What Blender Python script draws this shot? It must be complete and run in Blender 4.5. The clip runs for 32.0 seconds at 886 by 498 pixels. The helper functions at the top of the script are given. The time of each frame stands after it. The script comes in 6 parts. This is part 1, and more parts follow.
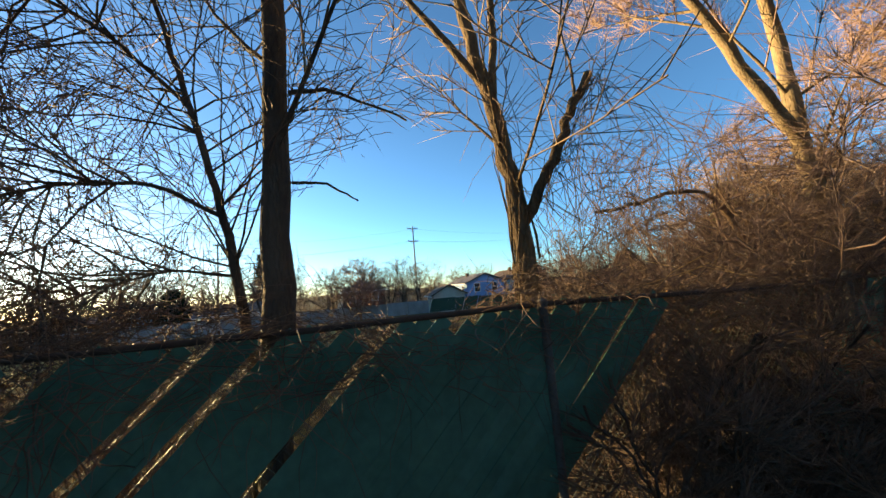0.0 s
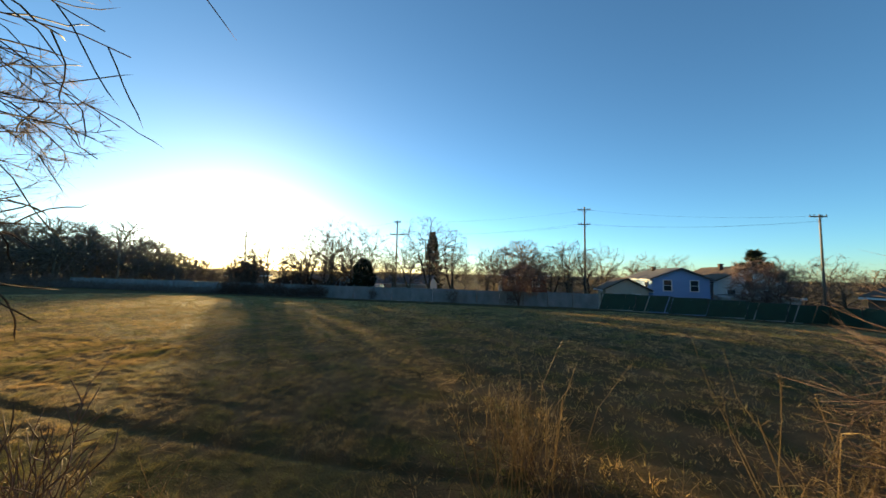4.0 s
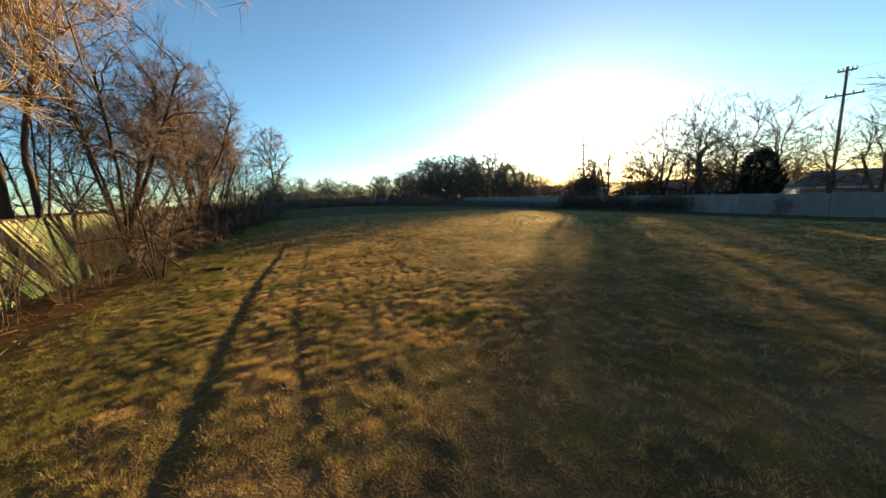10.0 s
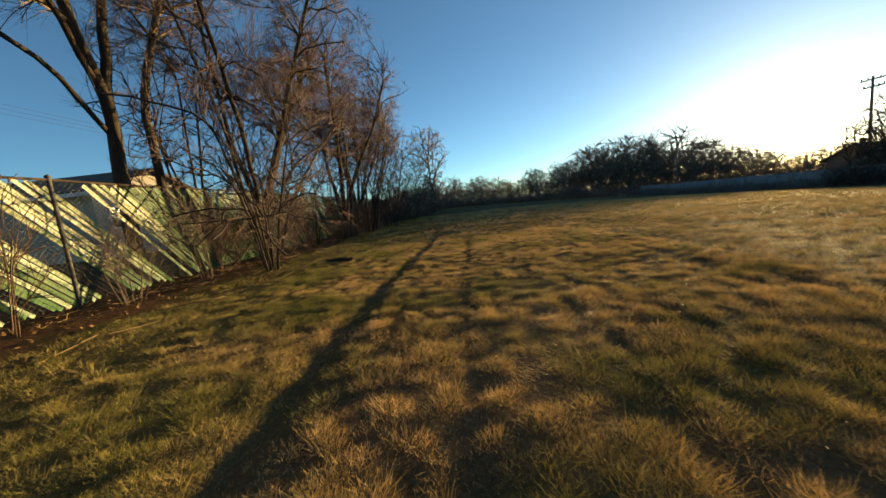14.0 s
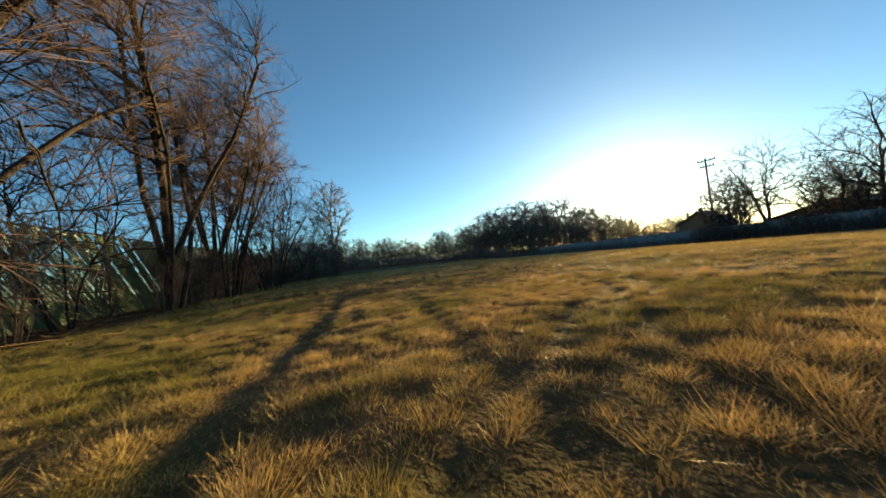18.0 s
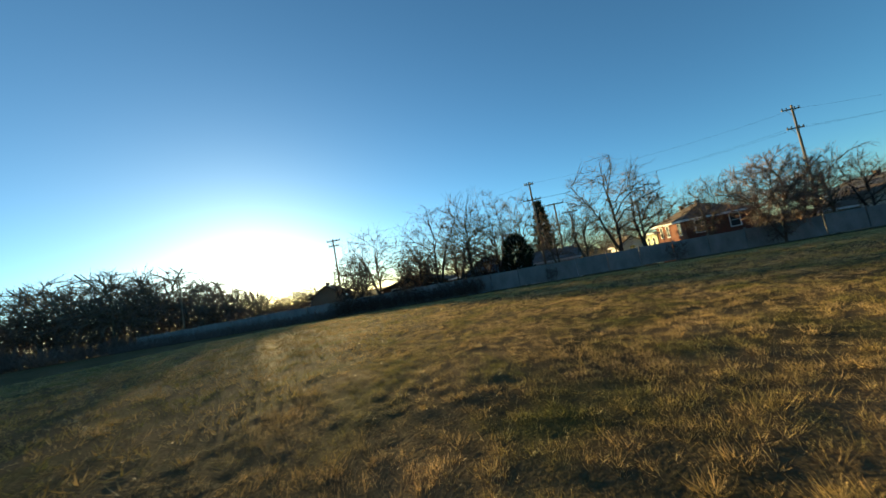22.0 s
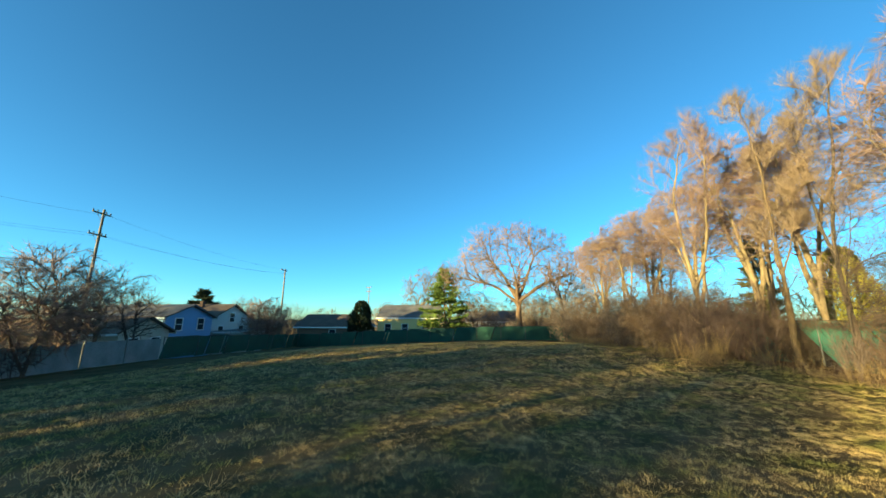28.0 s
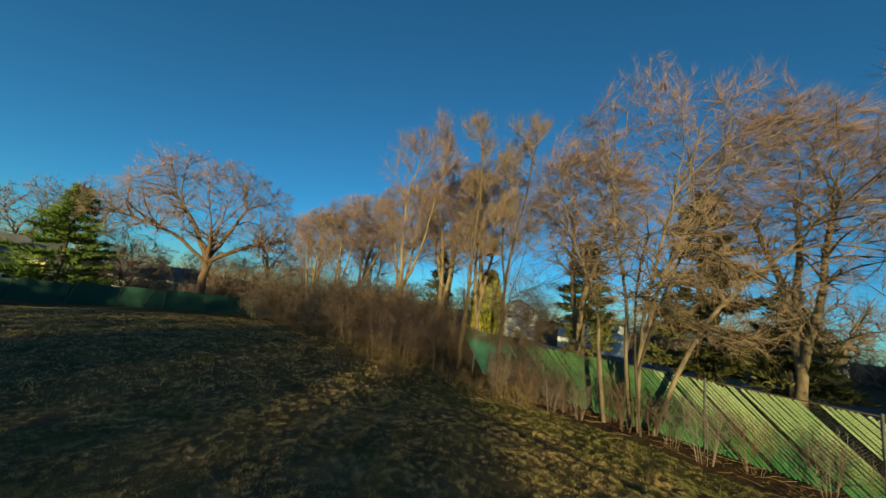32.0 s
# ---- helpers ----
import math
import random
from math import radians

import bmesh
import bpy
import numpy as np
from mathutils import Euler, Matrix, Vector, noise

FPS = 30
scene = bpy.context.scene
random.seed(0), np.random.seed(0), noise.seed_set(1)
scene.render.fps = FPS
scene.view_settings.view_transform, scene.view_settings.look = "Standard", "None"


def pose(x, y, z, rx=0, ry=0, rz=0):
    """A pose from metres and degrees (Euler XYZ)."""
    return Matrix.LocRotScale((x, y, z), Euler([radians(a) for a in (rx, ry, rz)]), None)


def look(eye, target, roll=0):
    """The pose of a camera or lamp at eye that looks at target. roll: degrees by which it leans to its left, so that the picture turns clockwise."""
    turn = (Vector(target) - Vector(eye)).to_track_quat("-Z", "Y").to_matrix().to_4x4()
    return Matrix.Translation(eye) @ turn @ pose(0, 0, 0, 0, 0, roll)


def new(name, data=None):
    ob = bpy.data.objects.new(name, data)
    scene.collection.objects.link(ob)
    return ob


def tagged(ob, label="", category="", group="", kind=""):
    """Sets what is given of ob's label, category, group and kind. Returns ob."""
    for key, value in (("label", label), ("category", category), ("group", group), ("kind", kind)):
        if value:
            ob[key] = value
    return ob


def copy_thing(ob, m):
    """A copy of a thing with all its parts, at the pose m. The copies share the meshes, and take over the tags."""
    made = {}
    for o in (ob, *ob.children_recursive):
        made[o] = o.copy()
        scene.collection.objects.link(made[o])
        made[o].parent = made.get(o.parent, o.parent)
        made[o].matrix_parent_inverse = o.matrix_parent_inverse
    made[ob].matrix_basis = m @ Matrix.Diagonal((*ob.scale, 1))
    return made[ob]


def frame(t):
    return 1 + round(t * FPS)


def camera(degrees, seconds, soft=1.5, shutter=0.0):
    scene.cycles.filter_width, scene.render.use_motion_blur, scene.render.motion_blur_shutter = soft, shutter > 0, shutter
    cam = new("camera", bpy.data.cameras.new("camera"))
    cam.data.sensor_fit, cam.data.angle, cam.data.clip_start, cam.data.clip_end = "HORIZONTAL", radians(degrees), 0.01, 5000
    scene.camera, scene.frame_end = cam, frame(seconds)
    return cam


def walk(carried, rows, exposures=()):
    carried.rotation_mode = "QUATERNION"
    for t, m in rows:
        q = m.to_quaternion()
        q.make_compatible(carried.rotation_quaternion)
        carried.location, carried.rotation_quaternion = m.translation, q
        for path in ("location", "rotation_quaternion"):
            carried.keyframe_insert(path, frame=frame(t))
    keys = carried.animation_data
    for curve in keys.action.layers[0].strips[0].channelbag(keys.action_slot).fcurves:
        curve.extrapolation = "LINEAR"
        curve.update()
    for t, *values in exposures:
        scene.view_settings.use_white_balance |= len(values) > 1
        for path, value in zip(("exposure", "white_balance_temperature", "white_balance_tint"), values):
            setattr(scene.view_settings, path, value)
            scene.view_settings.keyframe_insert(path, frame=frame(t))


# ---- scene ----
cam = camera(105.87, 32.0, shutter=0.15)
PATH = [
    (0.0, pose(4.734, -1.993, 2.035, 96.16, 4.75, -14.25)),
    (0.5, pose(4.785, -1.651, 2.051, 96.61, 4.63, -14.90)),
    (1.0, pose(4.852, -1.310, 2.089, 96.67, 4.39, -14.87)),
    (1.5, pose(4.965, -0.963, 2.121, 96.80, 3.71, -14.08)),
    (2.0, pose(5.046, -0.612, 2.166, 96.48, 2.80, -12.32)),
    (2.5, pose(5.140, -0.287, 2.188, 96.01, 1.59, -8.49)),
    (3.0, pose(5.228, 0.057, 2.199, 95.48, 0.21, -1.80)),
    (3.5, pose(5.262, 0.465, 2.207, 94.94, -0.50, 5.11)),
    (4.0, pose(5.246, 0.846, 2.200, 94.12, -1.18, 13.16)),
    (4.5, pose(5.183, 1.201, 2.200, 93.21, -0.93, 21.96)),
    (6.5, pose(3.754, 3.353, 2.414, 87.91, 0.78, 41.30)),
    (7.0, pose(3.375, 3.745, 2.379, 86.63, 1.17, 43.76)),
    (7.5, pose(2.971, 4.099, 2.320, 85.26, 1.63, 46.38)),
    (8.0, pose(2.551, 4.418, 2.260, 84.02, 1.98, 49.17)),
    (8.5, pose(2.107, 4.727, 2.188, 82.85, 2.56, 52.32)),
    (9.0, pose(1.596, 5.028, 2.097, 81.87, 2.86, 55.97)),
    (9.5, pose(1.050, 5.332, 1.984, 81.06, 3.10, 60.39)),
    (10.0, pose(0.460, 5.583, 1.892, 80.25, 3.11, 66.04)),
    (10.5, pose(-0.120, 5.758, 1.783, 79.80, 3.27, 71.58)),
    (11.0, pose(-0.665, 5.902, 1.652, 79.55, 3.17, 76.75)),
    (11.5, pose(-1.197, 6.001, 1.525, 79.57, 3.48, 81.96)),
    (12.0, pose(-1.828, 5.965, 1.394, 79.90, 4.04, 85.74)),
    (12.5, pose(-2.542, 5.854, 1.268, 80.39, 4.81, 88.67)),
    (13.0, pose(-3.276, 5.683, 1.143, 81.07, 5.43, 90.37)),
    (13.5, pose(-3.913, 5.585, 1.026, 81.93, 5.85, 91.31)),
    (15.5, pose(-6.087, 4.961, 0.536, 86.11, 6.55, 86.14)),
    (16.0, pose(-6.659, 4.992, 0.498, 87.14, 6.17, 84.28)),
    (16.5, pose(-7.214, 5.086, 0.467, 88.37, 5.31, 82.04)),
    (17.0, pose(-7.795, 5.149, 0.446, 89.43, 5.26, 79.86)),
    (17.5, pose(-8.411, 5.155, 0.420, 90.48, 5.89, 77.46)),
    (18.0, pose(-8.937, 5.183, 0.434, 91.59, 6.56, 74.51)),
    (18.5, pose(-9.380, 5.085, 0.490, 92.67, 7.47, 70.47)),
    (19.0, pose(-9.821, 4.979, 0.579, 93.76, 8.85, 63.32)),
    (19.5, pose(-10.333, 4.947, 0.692, 94.37, 10.53, 55.67)),
    (20.0, pose(-10.963, 5.012, 0.793, 94.81, 11.99, 47.17)),
    (20.5, pose(-11.582, 5.199, 0.880, 94.84, 13.17, 38.65)),
    (21.0, pose(-12.167, 5.521, 0.964, 94.67, 13.59, 30.40)),
    (21.5, pose(-12.750, 6.106, 1.023, 94.56, 12.79, 22.57)),
    (22.0, pose(-13.166, 6.971, 1.062, 94.58, 10.45, 15.07)),
    (22.5, pose(-13.334, 7.924, 1.120, 94.69, 7.41, 6.93)),
    (23.0, pose(-13.391, 8.925, 1.182, 94.72, 4.73, -1.52)),
    (23.5, pose(-13.240, 9.997, 1.233, 94.87, 3.04, -11.84)),
    (24.0, pose(-12.912, 10.909, 1.265, 95.12, 2.36, -25.40)),
    (24.5, pose(-12.418, 11.560, 1.304, 95.16, 1.23, -41.69)),
    (25.0, pose(-11.848, 12.039, 1.355, 95.55, 1.00, -54.51)),
    (25.5, pose(-11.316, 12.408, 1.382, 96.32, 0.94, -60.51)),
    (27.5, pose(-10.655, 13.511, 1.763, 101.37, 0.43, -78.44)),
    (28.0, pose(-10.249, 13.602, 1.892, 101.81, -0.12, -82.69)),
    (28.5, pose(-9.787, 13.698, 2.025, 101.69, -0.68, -87.40)),
    (29.0, pose(-9.257, 13.737, 2.157, 101.34, -1.17, -92.16)),
    (29.5, pose(-8.761, 13.711, 2.272, 100.62, -1.75, -98.35)),
    (30.0, pose(-8.236, 13.598, 2.383, 100.03, -2.55, -105.17)),
    (30.5, pose(-7.626, 13.407, 2.492, 99.71, -3.55, -112.10)),
    (31.0, pose(-7.038, 13.086, 2.598, 99.65, -4.87, -118.70)),
    (31.5, pose(-6.450, 12.605, 2.714, 99.69, -6.33, -124.68)),
    (32.0, pose(-5.922, 12.030, 2.835, 99.74, -7.63, -129.37)),
]
walk(cam, PATH, [(0.0, 2.2, 9500, 2), (2.0, 2.15, 9900, 1), (3.0, 1.9, 9700, -1), (4.5, 1.8, 10200, -2), (8.0, 1.75, 12300, 3), (10.5, 1.9, 12900, 4), (12.0, 1.72, 12300, 4), (13.0, 1.4, 11500, 3), (16.0, 1.45, 11000, -1),
                 (18.5, 1.6, 11200, -4), (20.0, 1.55, 11000, -6), (21.0, 1.55, 9800, -8), (22.0, 1.45, 9500, -10), (24.0, 1.9, 9300, -13), (25.0, 2.0, 8600, -18), (28.0, 2.05, 7900, -22), (29.5, 1.97, 7900, -22), (31.0, 1.15, 7600, -23), (32.0, 0.78, 7300, -23)])

# ---------------------------------------------------------------- light
SUN_AZ, SUN_EL = 134.5, 4.2
world = bpy.data.worlds.new("world")
scene.world = world
world.use_nodes = True
wn = world.node_tree
sky = wn.nodes.new("ShaderNodeTexSky")
sky.sky_type = "NISHITA"
sky.sun_disc = False
sky.sun_elevation = radians(SUN_EL)
sky.sun_rotation = radians(90.0 - SUN_AZ)
sky.altitude = 2200
sky.air_density, sky.dust_density, sky.ozone_density = 0.87, 1.5, 4.0
wn.nodes["Background"].inputs["Strength"].default_value = 0.15
wn.links.new(sky.outputs[0], wn.nodes["Background"].inputs["Color"])
sun = new("sun", bpy.data.lights.new("sun", "SUN"))
sun.data.energy, sun.data.angle, sun.data.color = 5.0, radians(0.6), (1.0, 0.77, 0.50)
sa, se = radians(SUN_AZ), radians(SUN_EL)
sun_dir = Vector((math.cos(sa) * math.cos(se), math.sin(sa) * math.cos(se), math.sin(se)))
sun.matrix_world = look(sun_dir * 400, (0, 0, 0))

# ---------------------------------------------------------------- materials


def material(name, colour, second=None, rough=0.85, scale=3.0, fine=40.0, bump=0.25, depth=0.01, metal=0.0,
             island=0.0, through_light=0.0, stretch=(1, 1, 1), spread=0.5, spec=0.3, patch=None, lush=False):
    """A surface of two colours mixed by noise at two sizes, with fine relief."""
    mat = bpy.data.materials.new(name)
    mat.use_nodes = True
    nt = mat.node_tree
    bsdf = nt.nodes["Principled BSDF"]
    second = second or tuple(c * 0.55 for c in colour)
    geo = nt.nodes.new("ShaderNodeNewGeometry")
    mp = nt.nodes.new("ShaderNodeMapping")
    mp.inputs["Scale"].default_value = stretch
    nt.links.new(geo.outputs["Position"], mp.inputs["Vector"])
    big = nt.nodes.new("ShaderNodeTexNoise")
    big.inputs["Scale"].default_value = scale
    big.inputs["Detail"].default_value = 5
    small = nt.nodes.new("ShaderNodeTexNoise")
    small.inputs["Scale"].default_value = fine
    small.inputs["Detail"].default_value = 4
    for n in (big, small):
        nt.links.new(mp.outputs[0], n.inputs["Vector"])
    add = nt.nodes.new("ShaderNodeMath")
    add.operation = "MULTIPLY_ADD"
    nt.links.new(small.outputs[0], add.inputs[0])
    add.inputs[1].default_value = 0.5
    nt.links.new(big.outputs[0], add.inputs[2])
    value = add.outputs[0]
    if island:
        more = nt.nodes.new("ShaderNodeMath")
        more.operation = "MULTIPLY_ADD"
        nt.links.new(geo.outputs["Random Per Island"], more.inputs[0])
        more.inputs[1].default_value = island
        nt.links.new(value, more.inputs[2])
        value = more.outputs[0]
    ramp = nt.nodes.new("ShaderNodeMapRange")
    mid = 0.75 + island * 0.5
    ramp.inputs["From Min"].default_value = mid - spread * 0.5
    ramp.inputs["From Max"].default_value = mid + spread * 0.5
    nt.links.new(value, ramp.inputs["Value"])
    mix = nt.nodes.new("ShaderNodeMix")
    mix.data_type = "RGBA"
    mix.inputs["A"].default_value = (*colour, 1)
    mix.inputs["B"].default_value = (*second, 1)
    nt.links.new(ramp.outputs[0], mix.inputs["Factor"])
    if patch:
        tone, size, lo, hi, most = patch
        blot = nt.nodes.new("ShaderNodeTexNoise")
        blot.inputs["Scale"].default_value = size
        blot.inputs["Detail"].default_value = 4
        nt.links.new(mp.outputs[0], blot.inputs["Vector"])
        rim = nt.nodes.new("ShaderNodeMapRange")
        rim.inputs["From Min"].default_value, rim.inputs["From Max"].default_value = lo, hi
        rim.inputs["To Max"].default_value = most
        nt.links.new(blot.outputs[0], rim.inputs["Value"])
        if lush:
            # greener turf in the strip beside the mesh fence
            xyz = nt.nodes.new("ShaderNodeSeparateXYZ")
            strip = nt.nodes.new("ShaderNodeMapRange")
            strip.inputs["From Min"].default_value, strip.inputs["From Max"].default_value = 5.2, 3.2
            strip.inputs["To Max"].default_value = 0.24
            gain = nt.nodes.new("ShaderNodeMath")
            nt.links.new(geo.outputs["Position"], xyz.inputs[0])
            nt.links.new(xyz.outputs["Y"], strip.inputs["Value"])
            nt.links.new(blot.outputs[0], gain.inputs[0])
            nt.links.new(strip.outputs[0], gain.inputs[1])
            nt.links.new(gain.outputs[0], rim.inputs["Value"])
        over = nt.nodes.new("ShaderNodeMix")
        over.data_type = "RGBA"
        over.inputs["B"].default_value = (*tone, 1)
        nt.links.new(rim.outputs[0], over.inputs["Factor"])
        nt.links.new(mix.outputs["Result"], over.inputs["A"])
        mix = over
    nt.links.new(mix.outputs["Result"], bsdf.inputs["Base Color"])
    bsdf.inputs["Roughness"].default_value = rough
    bsdf.inputs["Metallic"].default_value = metal
    bsdf.inputs["Specular IOR Level"].default_value = spec
    if bump:
        bp = nt.nodes.new("ShaderNodeBump")
        bp.inputs["Strength"].default_value = bump
        bp.inputs["Distance"].default_value = depth
        nt.links.new(small.outputs[0], bp.inputs["Height"])
        nt.links.new(bp.outputs[0], bsdf.inputs["Normal"])
    if through_light:
        tr = nt.nodes.new("ShaderNodeBsdfTranslucent")
        nt.links.new(mix.outputs["Result"], tr.inputs["Color"])
        ms = nt.nodes.new("ShaderNodeMixShader")
        ms.inputs[0].default_value = through_light
        nt.links.new(bsdf.outputs[0], ms.inputs[1])
        nt.links.new(tr.outputs[0], ms.inputs[2])
        nt.links.new(ms.outputs[0], nt.nodes["Material Output"].inputs["Surface"])
    mat["mix"] = mix.name
    return mat


M = {}
M["soil_grass"] = material("field_turf", (0.155, 0.106, 0.056), (0.065, 0.053, 0.026), rough=0.95, scale=0.9, fine=38.0, bump=0.9, depth=0.03, spread=0.35, spec=0.02, patch=((0.065, 0.075, 0.022), 1.1, 0.5, 0.7, 0.5), lush=True)
M["blade"] = material("grass_blades", (0.80, 0.53, 0.25), (0.25, 0.22, 0.06), rough=0.55, scale=1.1, fine=7.0, bump=0, island=0.3, through_light=0.16, spread=0.55, spec=0.12, patch=((0.19, 0.21, 0.045), 1.1, 0.48, 0.7, 0.5), lush=True)
M["straw"] = material("dry_straw", (0.36, 0.25, 0.12), (0.18, 0.12, 0.055), rough=0.6, scale=2, fine=20, bump=0, island=0.4, through_light=0.3)
M["bark_grey"] = material("grey_bark", (0.23, 0.17, 0.11), (0.07, 0.05, 0.035), rough=0.95, scale=5, fine=60, bump=0.9, depth=0.03, stretch=(1, 1, 0.25))
M["bark_pale"] = material("pale_bark", (0.27, 0.20, 0.12), (0.10, 0.07, 0.04), rough=0.95, scale=4, fine=50, bump=0.9, depth=0.025, stretch=(1, 1, 0.3))
M["bark_brown"] = material("brown_bark", (0.20, 0.125, 0.075), (0.075, 0.045, 0.03), rough=0.95, scale=6, fine=70, bump=1.0, depth=0.03, stretch=(1, 1, 0.25))
M["bark_vine"] = material("rough_vine_bark", (0.20, 0.135, 0.078), (0.075, 0.052, 0.032), rough=0.95, scale=9, fine=55, bump=1.0, depth=0.05, stretch=(1, 1, 0.3))
M["bark_dark"] = material("dark_bark", (0.10, 0.075, 0.055), (0.03, 0.024, 0.02), rough=0.95, scale=6, fine=70, bump=1.0, depth=0.03, stretch=(1, 1, 0.25))
M["twig"] = material("brown_twigs", (0.29, 0.20, 0.13), (0.14, 0.095, 0.065), rough=0.8, scale=1.5, fine=8, bump=0, island=0.5)
# tan twigs for the sunlit trees, with the sun put into the colour
M["twig_tan"] = material("sunlit_tan_twigs", (0.29, 0.185, 0.145), (0.15, 0.094, 0.075), rough=0.8, scale=1.5, fine=8, bump=0, island=0.5)
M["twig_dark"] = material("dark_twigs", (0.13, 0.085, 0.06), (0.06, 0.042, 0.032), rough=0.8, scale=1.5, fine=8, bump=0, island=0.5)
M["twig_red"] = material("reddish_twigs", (0.28, 0.195, 0.135), (0.14, 0.095, 0.066), rough=0.8, scale=1.5, fine=8, bump=0, island=0.5)
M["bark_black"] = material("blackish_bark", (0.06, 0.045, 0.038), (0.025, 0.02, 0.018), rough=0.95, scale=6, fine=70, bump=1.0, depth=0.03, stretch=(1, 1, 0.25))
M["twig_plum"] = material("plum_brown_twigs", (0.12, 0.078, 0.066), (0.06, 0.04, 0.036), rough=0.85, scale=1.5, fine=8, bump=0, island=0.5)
# darker copy of the reddish twigs, with shade put into the colour
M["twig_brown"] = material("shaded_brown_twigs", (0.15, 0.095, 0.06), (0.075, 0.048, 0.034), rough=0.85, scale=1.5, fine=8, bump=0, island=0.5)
M["twig_far"] = material("far_twigs", (0.20, 0.15, 0.12), (0.10, 0.075, 0.06), rough=0.9, scale=0.5, fine=4, bump=0, island=0.5)
M["twig_grey"] = material("grey_brown_twigs", (0.20, 0.145, 0.115), (0.10, 0.072, 0.058), rough=0.85, scale=1.5, fine=8, bump=0, island=0.5)
# olive-gold: the low sun's tint put into the green of the needles
M["needle_gold"] = material("golden_green_needles", (0.135, 0.125, 0.038), (0.06, 0.062, 0.02), rough=0.75, scale=1.2, fine=9, bump=0, island=0.5, through_light=0.2)
M["litter"] = material("leaf_litter", (0.20, 0.11, 0.055), (0.085, 0.045, 0.025), rough=0.9, scale=4, fine=30, bump=0.3, island=0.5)
M["needle_dark"] = material("dark_needles", (0.028, 0.042, 0.018), (0.014, 0.02, 0.01), rough=0.8, scale=2, fine=12, bump=0, island=0.5, through_light=0.1)
M["needle_green"] = material("green_needles", (0.135, 0.19, 0.035), (0.055, 0.085, 0.018), rough=0.75, scale=2, fine=12, bump=0, island=0.5, through_light=0.15)
M["arbor"] = material("arborvitae_leaf", (0.34, 0.30, 0.05), (0.17, 0.17, 0.03), rough=0.75, scale=2, fine=12, bump=0, island=0.5, through_light=0.15)
M["metal"] = material("weathered_steel", (0.12, 0.12, 0.115), (0.06, 0.055, 0.05), rough=0.75, scale=6, fine=50, bump=0.3, metal=0.3)
M["rust"] = material("rusted_rail", (0.075, 0.05, 0.036), (0.035, 0.026, 0.022), rough=0.9, scale=8, fine=60, bump=0.4)
M["wire"] = material("rusty_wire", (0.10, 0.115, 0.09), (0.05, 0.05, 0.04), rough=0.6, scale=6, fine=50, bump=0, metal=0.4)
M["pole"] = material("pole_wood", (0.24, 0.19, 0.14), (0.12, 0.095, 0.07), rough=0.9, scale=3, fine=40, bump=0.5, stretch=(1, 1, 0.1))
M["cable"] = material("black_cable", (0.03, 0.03, 0.03), (0.02, 0.02, 0.02), bump=0)
M["panel"] = material("grey_panel", (0.27, 0.275, 0.265), (0.15, 0.155, 0.145), rough=0.85, scale=1.4, fine=20, bump=0.2, stretch=(1, 1, 0.5))
M["brick"] = material("red_brick", (0.20, 0.068, 0.040), (0.12, 0.042, 0.027), rough=0.9, scale=3, fine=30, bump=0.4, stretch=(1, 1, 3))
M["chimney"] = material("sooty_brick", (0.11, 0.065, 0.05), (0.06, 0.04, 0.03), rough=0.9, scale=3, fine=30, bump=0.4)
M["siding_white"] = material("white_siding", (0.62, 0.61, 0.58), (0.48, 0.47, 0.44), rough=0.7, scale=0.8, fine=14, bump=0.4, depth=0.02, stretch=(0.15, 0.15, 1))
M["siding_blue"] = material("blue_siding", (0.20, 0.36, 0.58), (0.16, 0.29, 0.48), rough=0.7, scale=0.8, fine=14, bump=0.4, depth=0.02, stretch=(0.15, 0.15, 1))
M["siding_yellow"] = material("yellow_siding", (0.88, 0.63, 0.27), (0.78, 0.54, 0.22), rough=0.7, scale=0.8, fine=14, bump=0.4, depth=0.02, stretch=(0.15, 0.15, 1))
M["siding_green"] = material("green_siding", (0.48, 0.53, 0.33), (0.38, 0.42, 0.26), rough=0.7, scale=0.8, fine=14, bump=0.4, depth=0.02, stretch=(0.15, 0.15, 1))
M["siding_brown"] = material("brown_siding", (0.24, 0.14, 0.09), (0.17, 0.10, 0.06), rough=0.8, scale=0.8, fine=14, bump=0.4, depth=0.02, stretch=(0.15, 0.15, 1))
M["stucco"] = material("cream_stucco", (0.52, 0.47, 0.38), (0.42, 0.38, 0.30), rough=0.9, scale=1.2, fine=30, bump=0.3)
M["roof_grey"] = material("grey_shingle", (0.17, 0.155, 0.15), (0.10, 0.09, 0.085), rough=0.95, scale=1.2, fine=18, bump=0.6, depth=0.02)
M["roof_brown"] = material("brown_shingle", (0.14, 0.095, 0.07), (0.085, 0.06, 0.045), rough=0.95, scale=1.2, fine=18, bump=0.6, depth=0.02)
M["trim"] = material("white_trim", (0.78, 0.77, 0.74), (0.66, 0.65, 0.62), rough=0.6, scale=2, fine=20, bump=0.1)
M["asphalt"] = material("asphalt", (0.06, 0.06, 0.062), (0.04, 0.04, 0.042), rough=0.9, scale=2, fine=60, bump=0.4)
M["rubber"] = material("rubber", (0.025, 0.025, 0.025), (0.018, 0.018, 0.018), rough=0.8, bump=0)
M["paint_dark"] = material("dark_car_paint", (0.05, 0.055, 0.07), (0.04, 0.045, 0.055), rough=0.25, bump=0, spec=0.5)

glass = bpy.data.materials.new("window_glass")
glass.use_nodes = True
gb = glass.node_tree.nodes["Principled BSDF"]
gb.inputs["Base Color"].default_value = (0.03, 0.035, 0.04, 1)
gb.inputs["Roughness"].default_value = 0.06
gb.inputs["Specular IOR Level"].default_value = 0.7
M["glass"] = glass

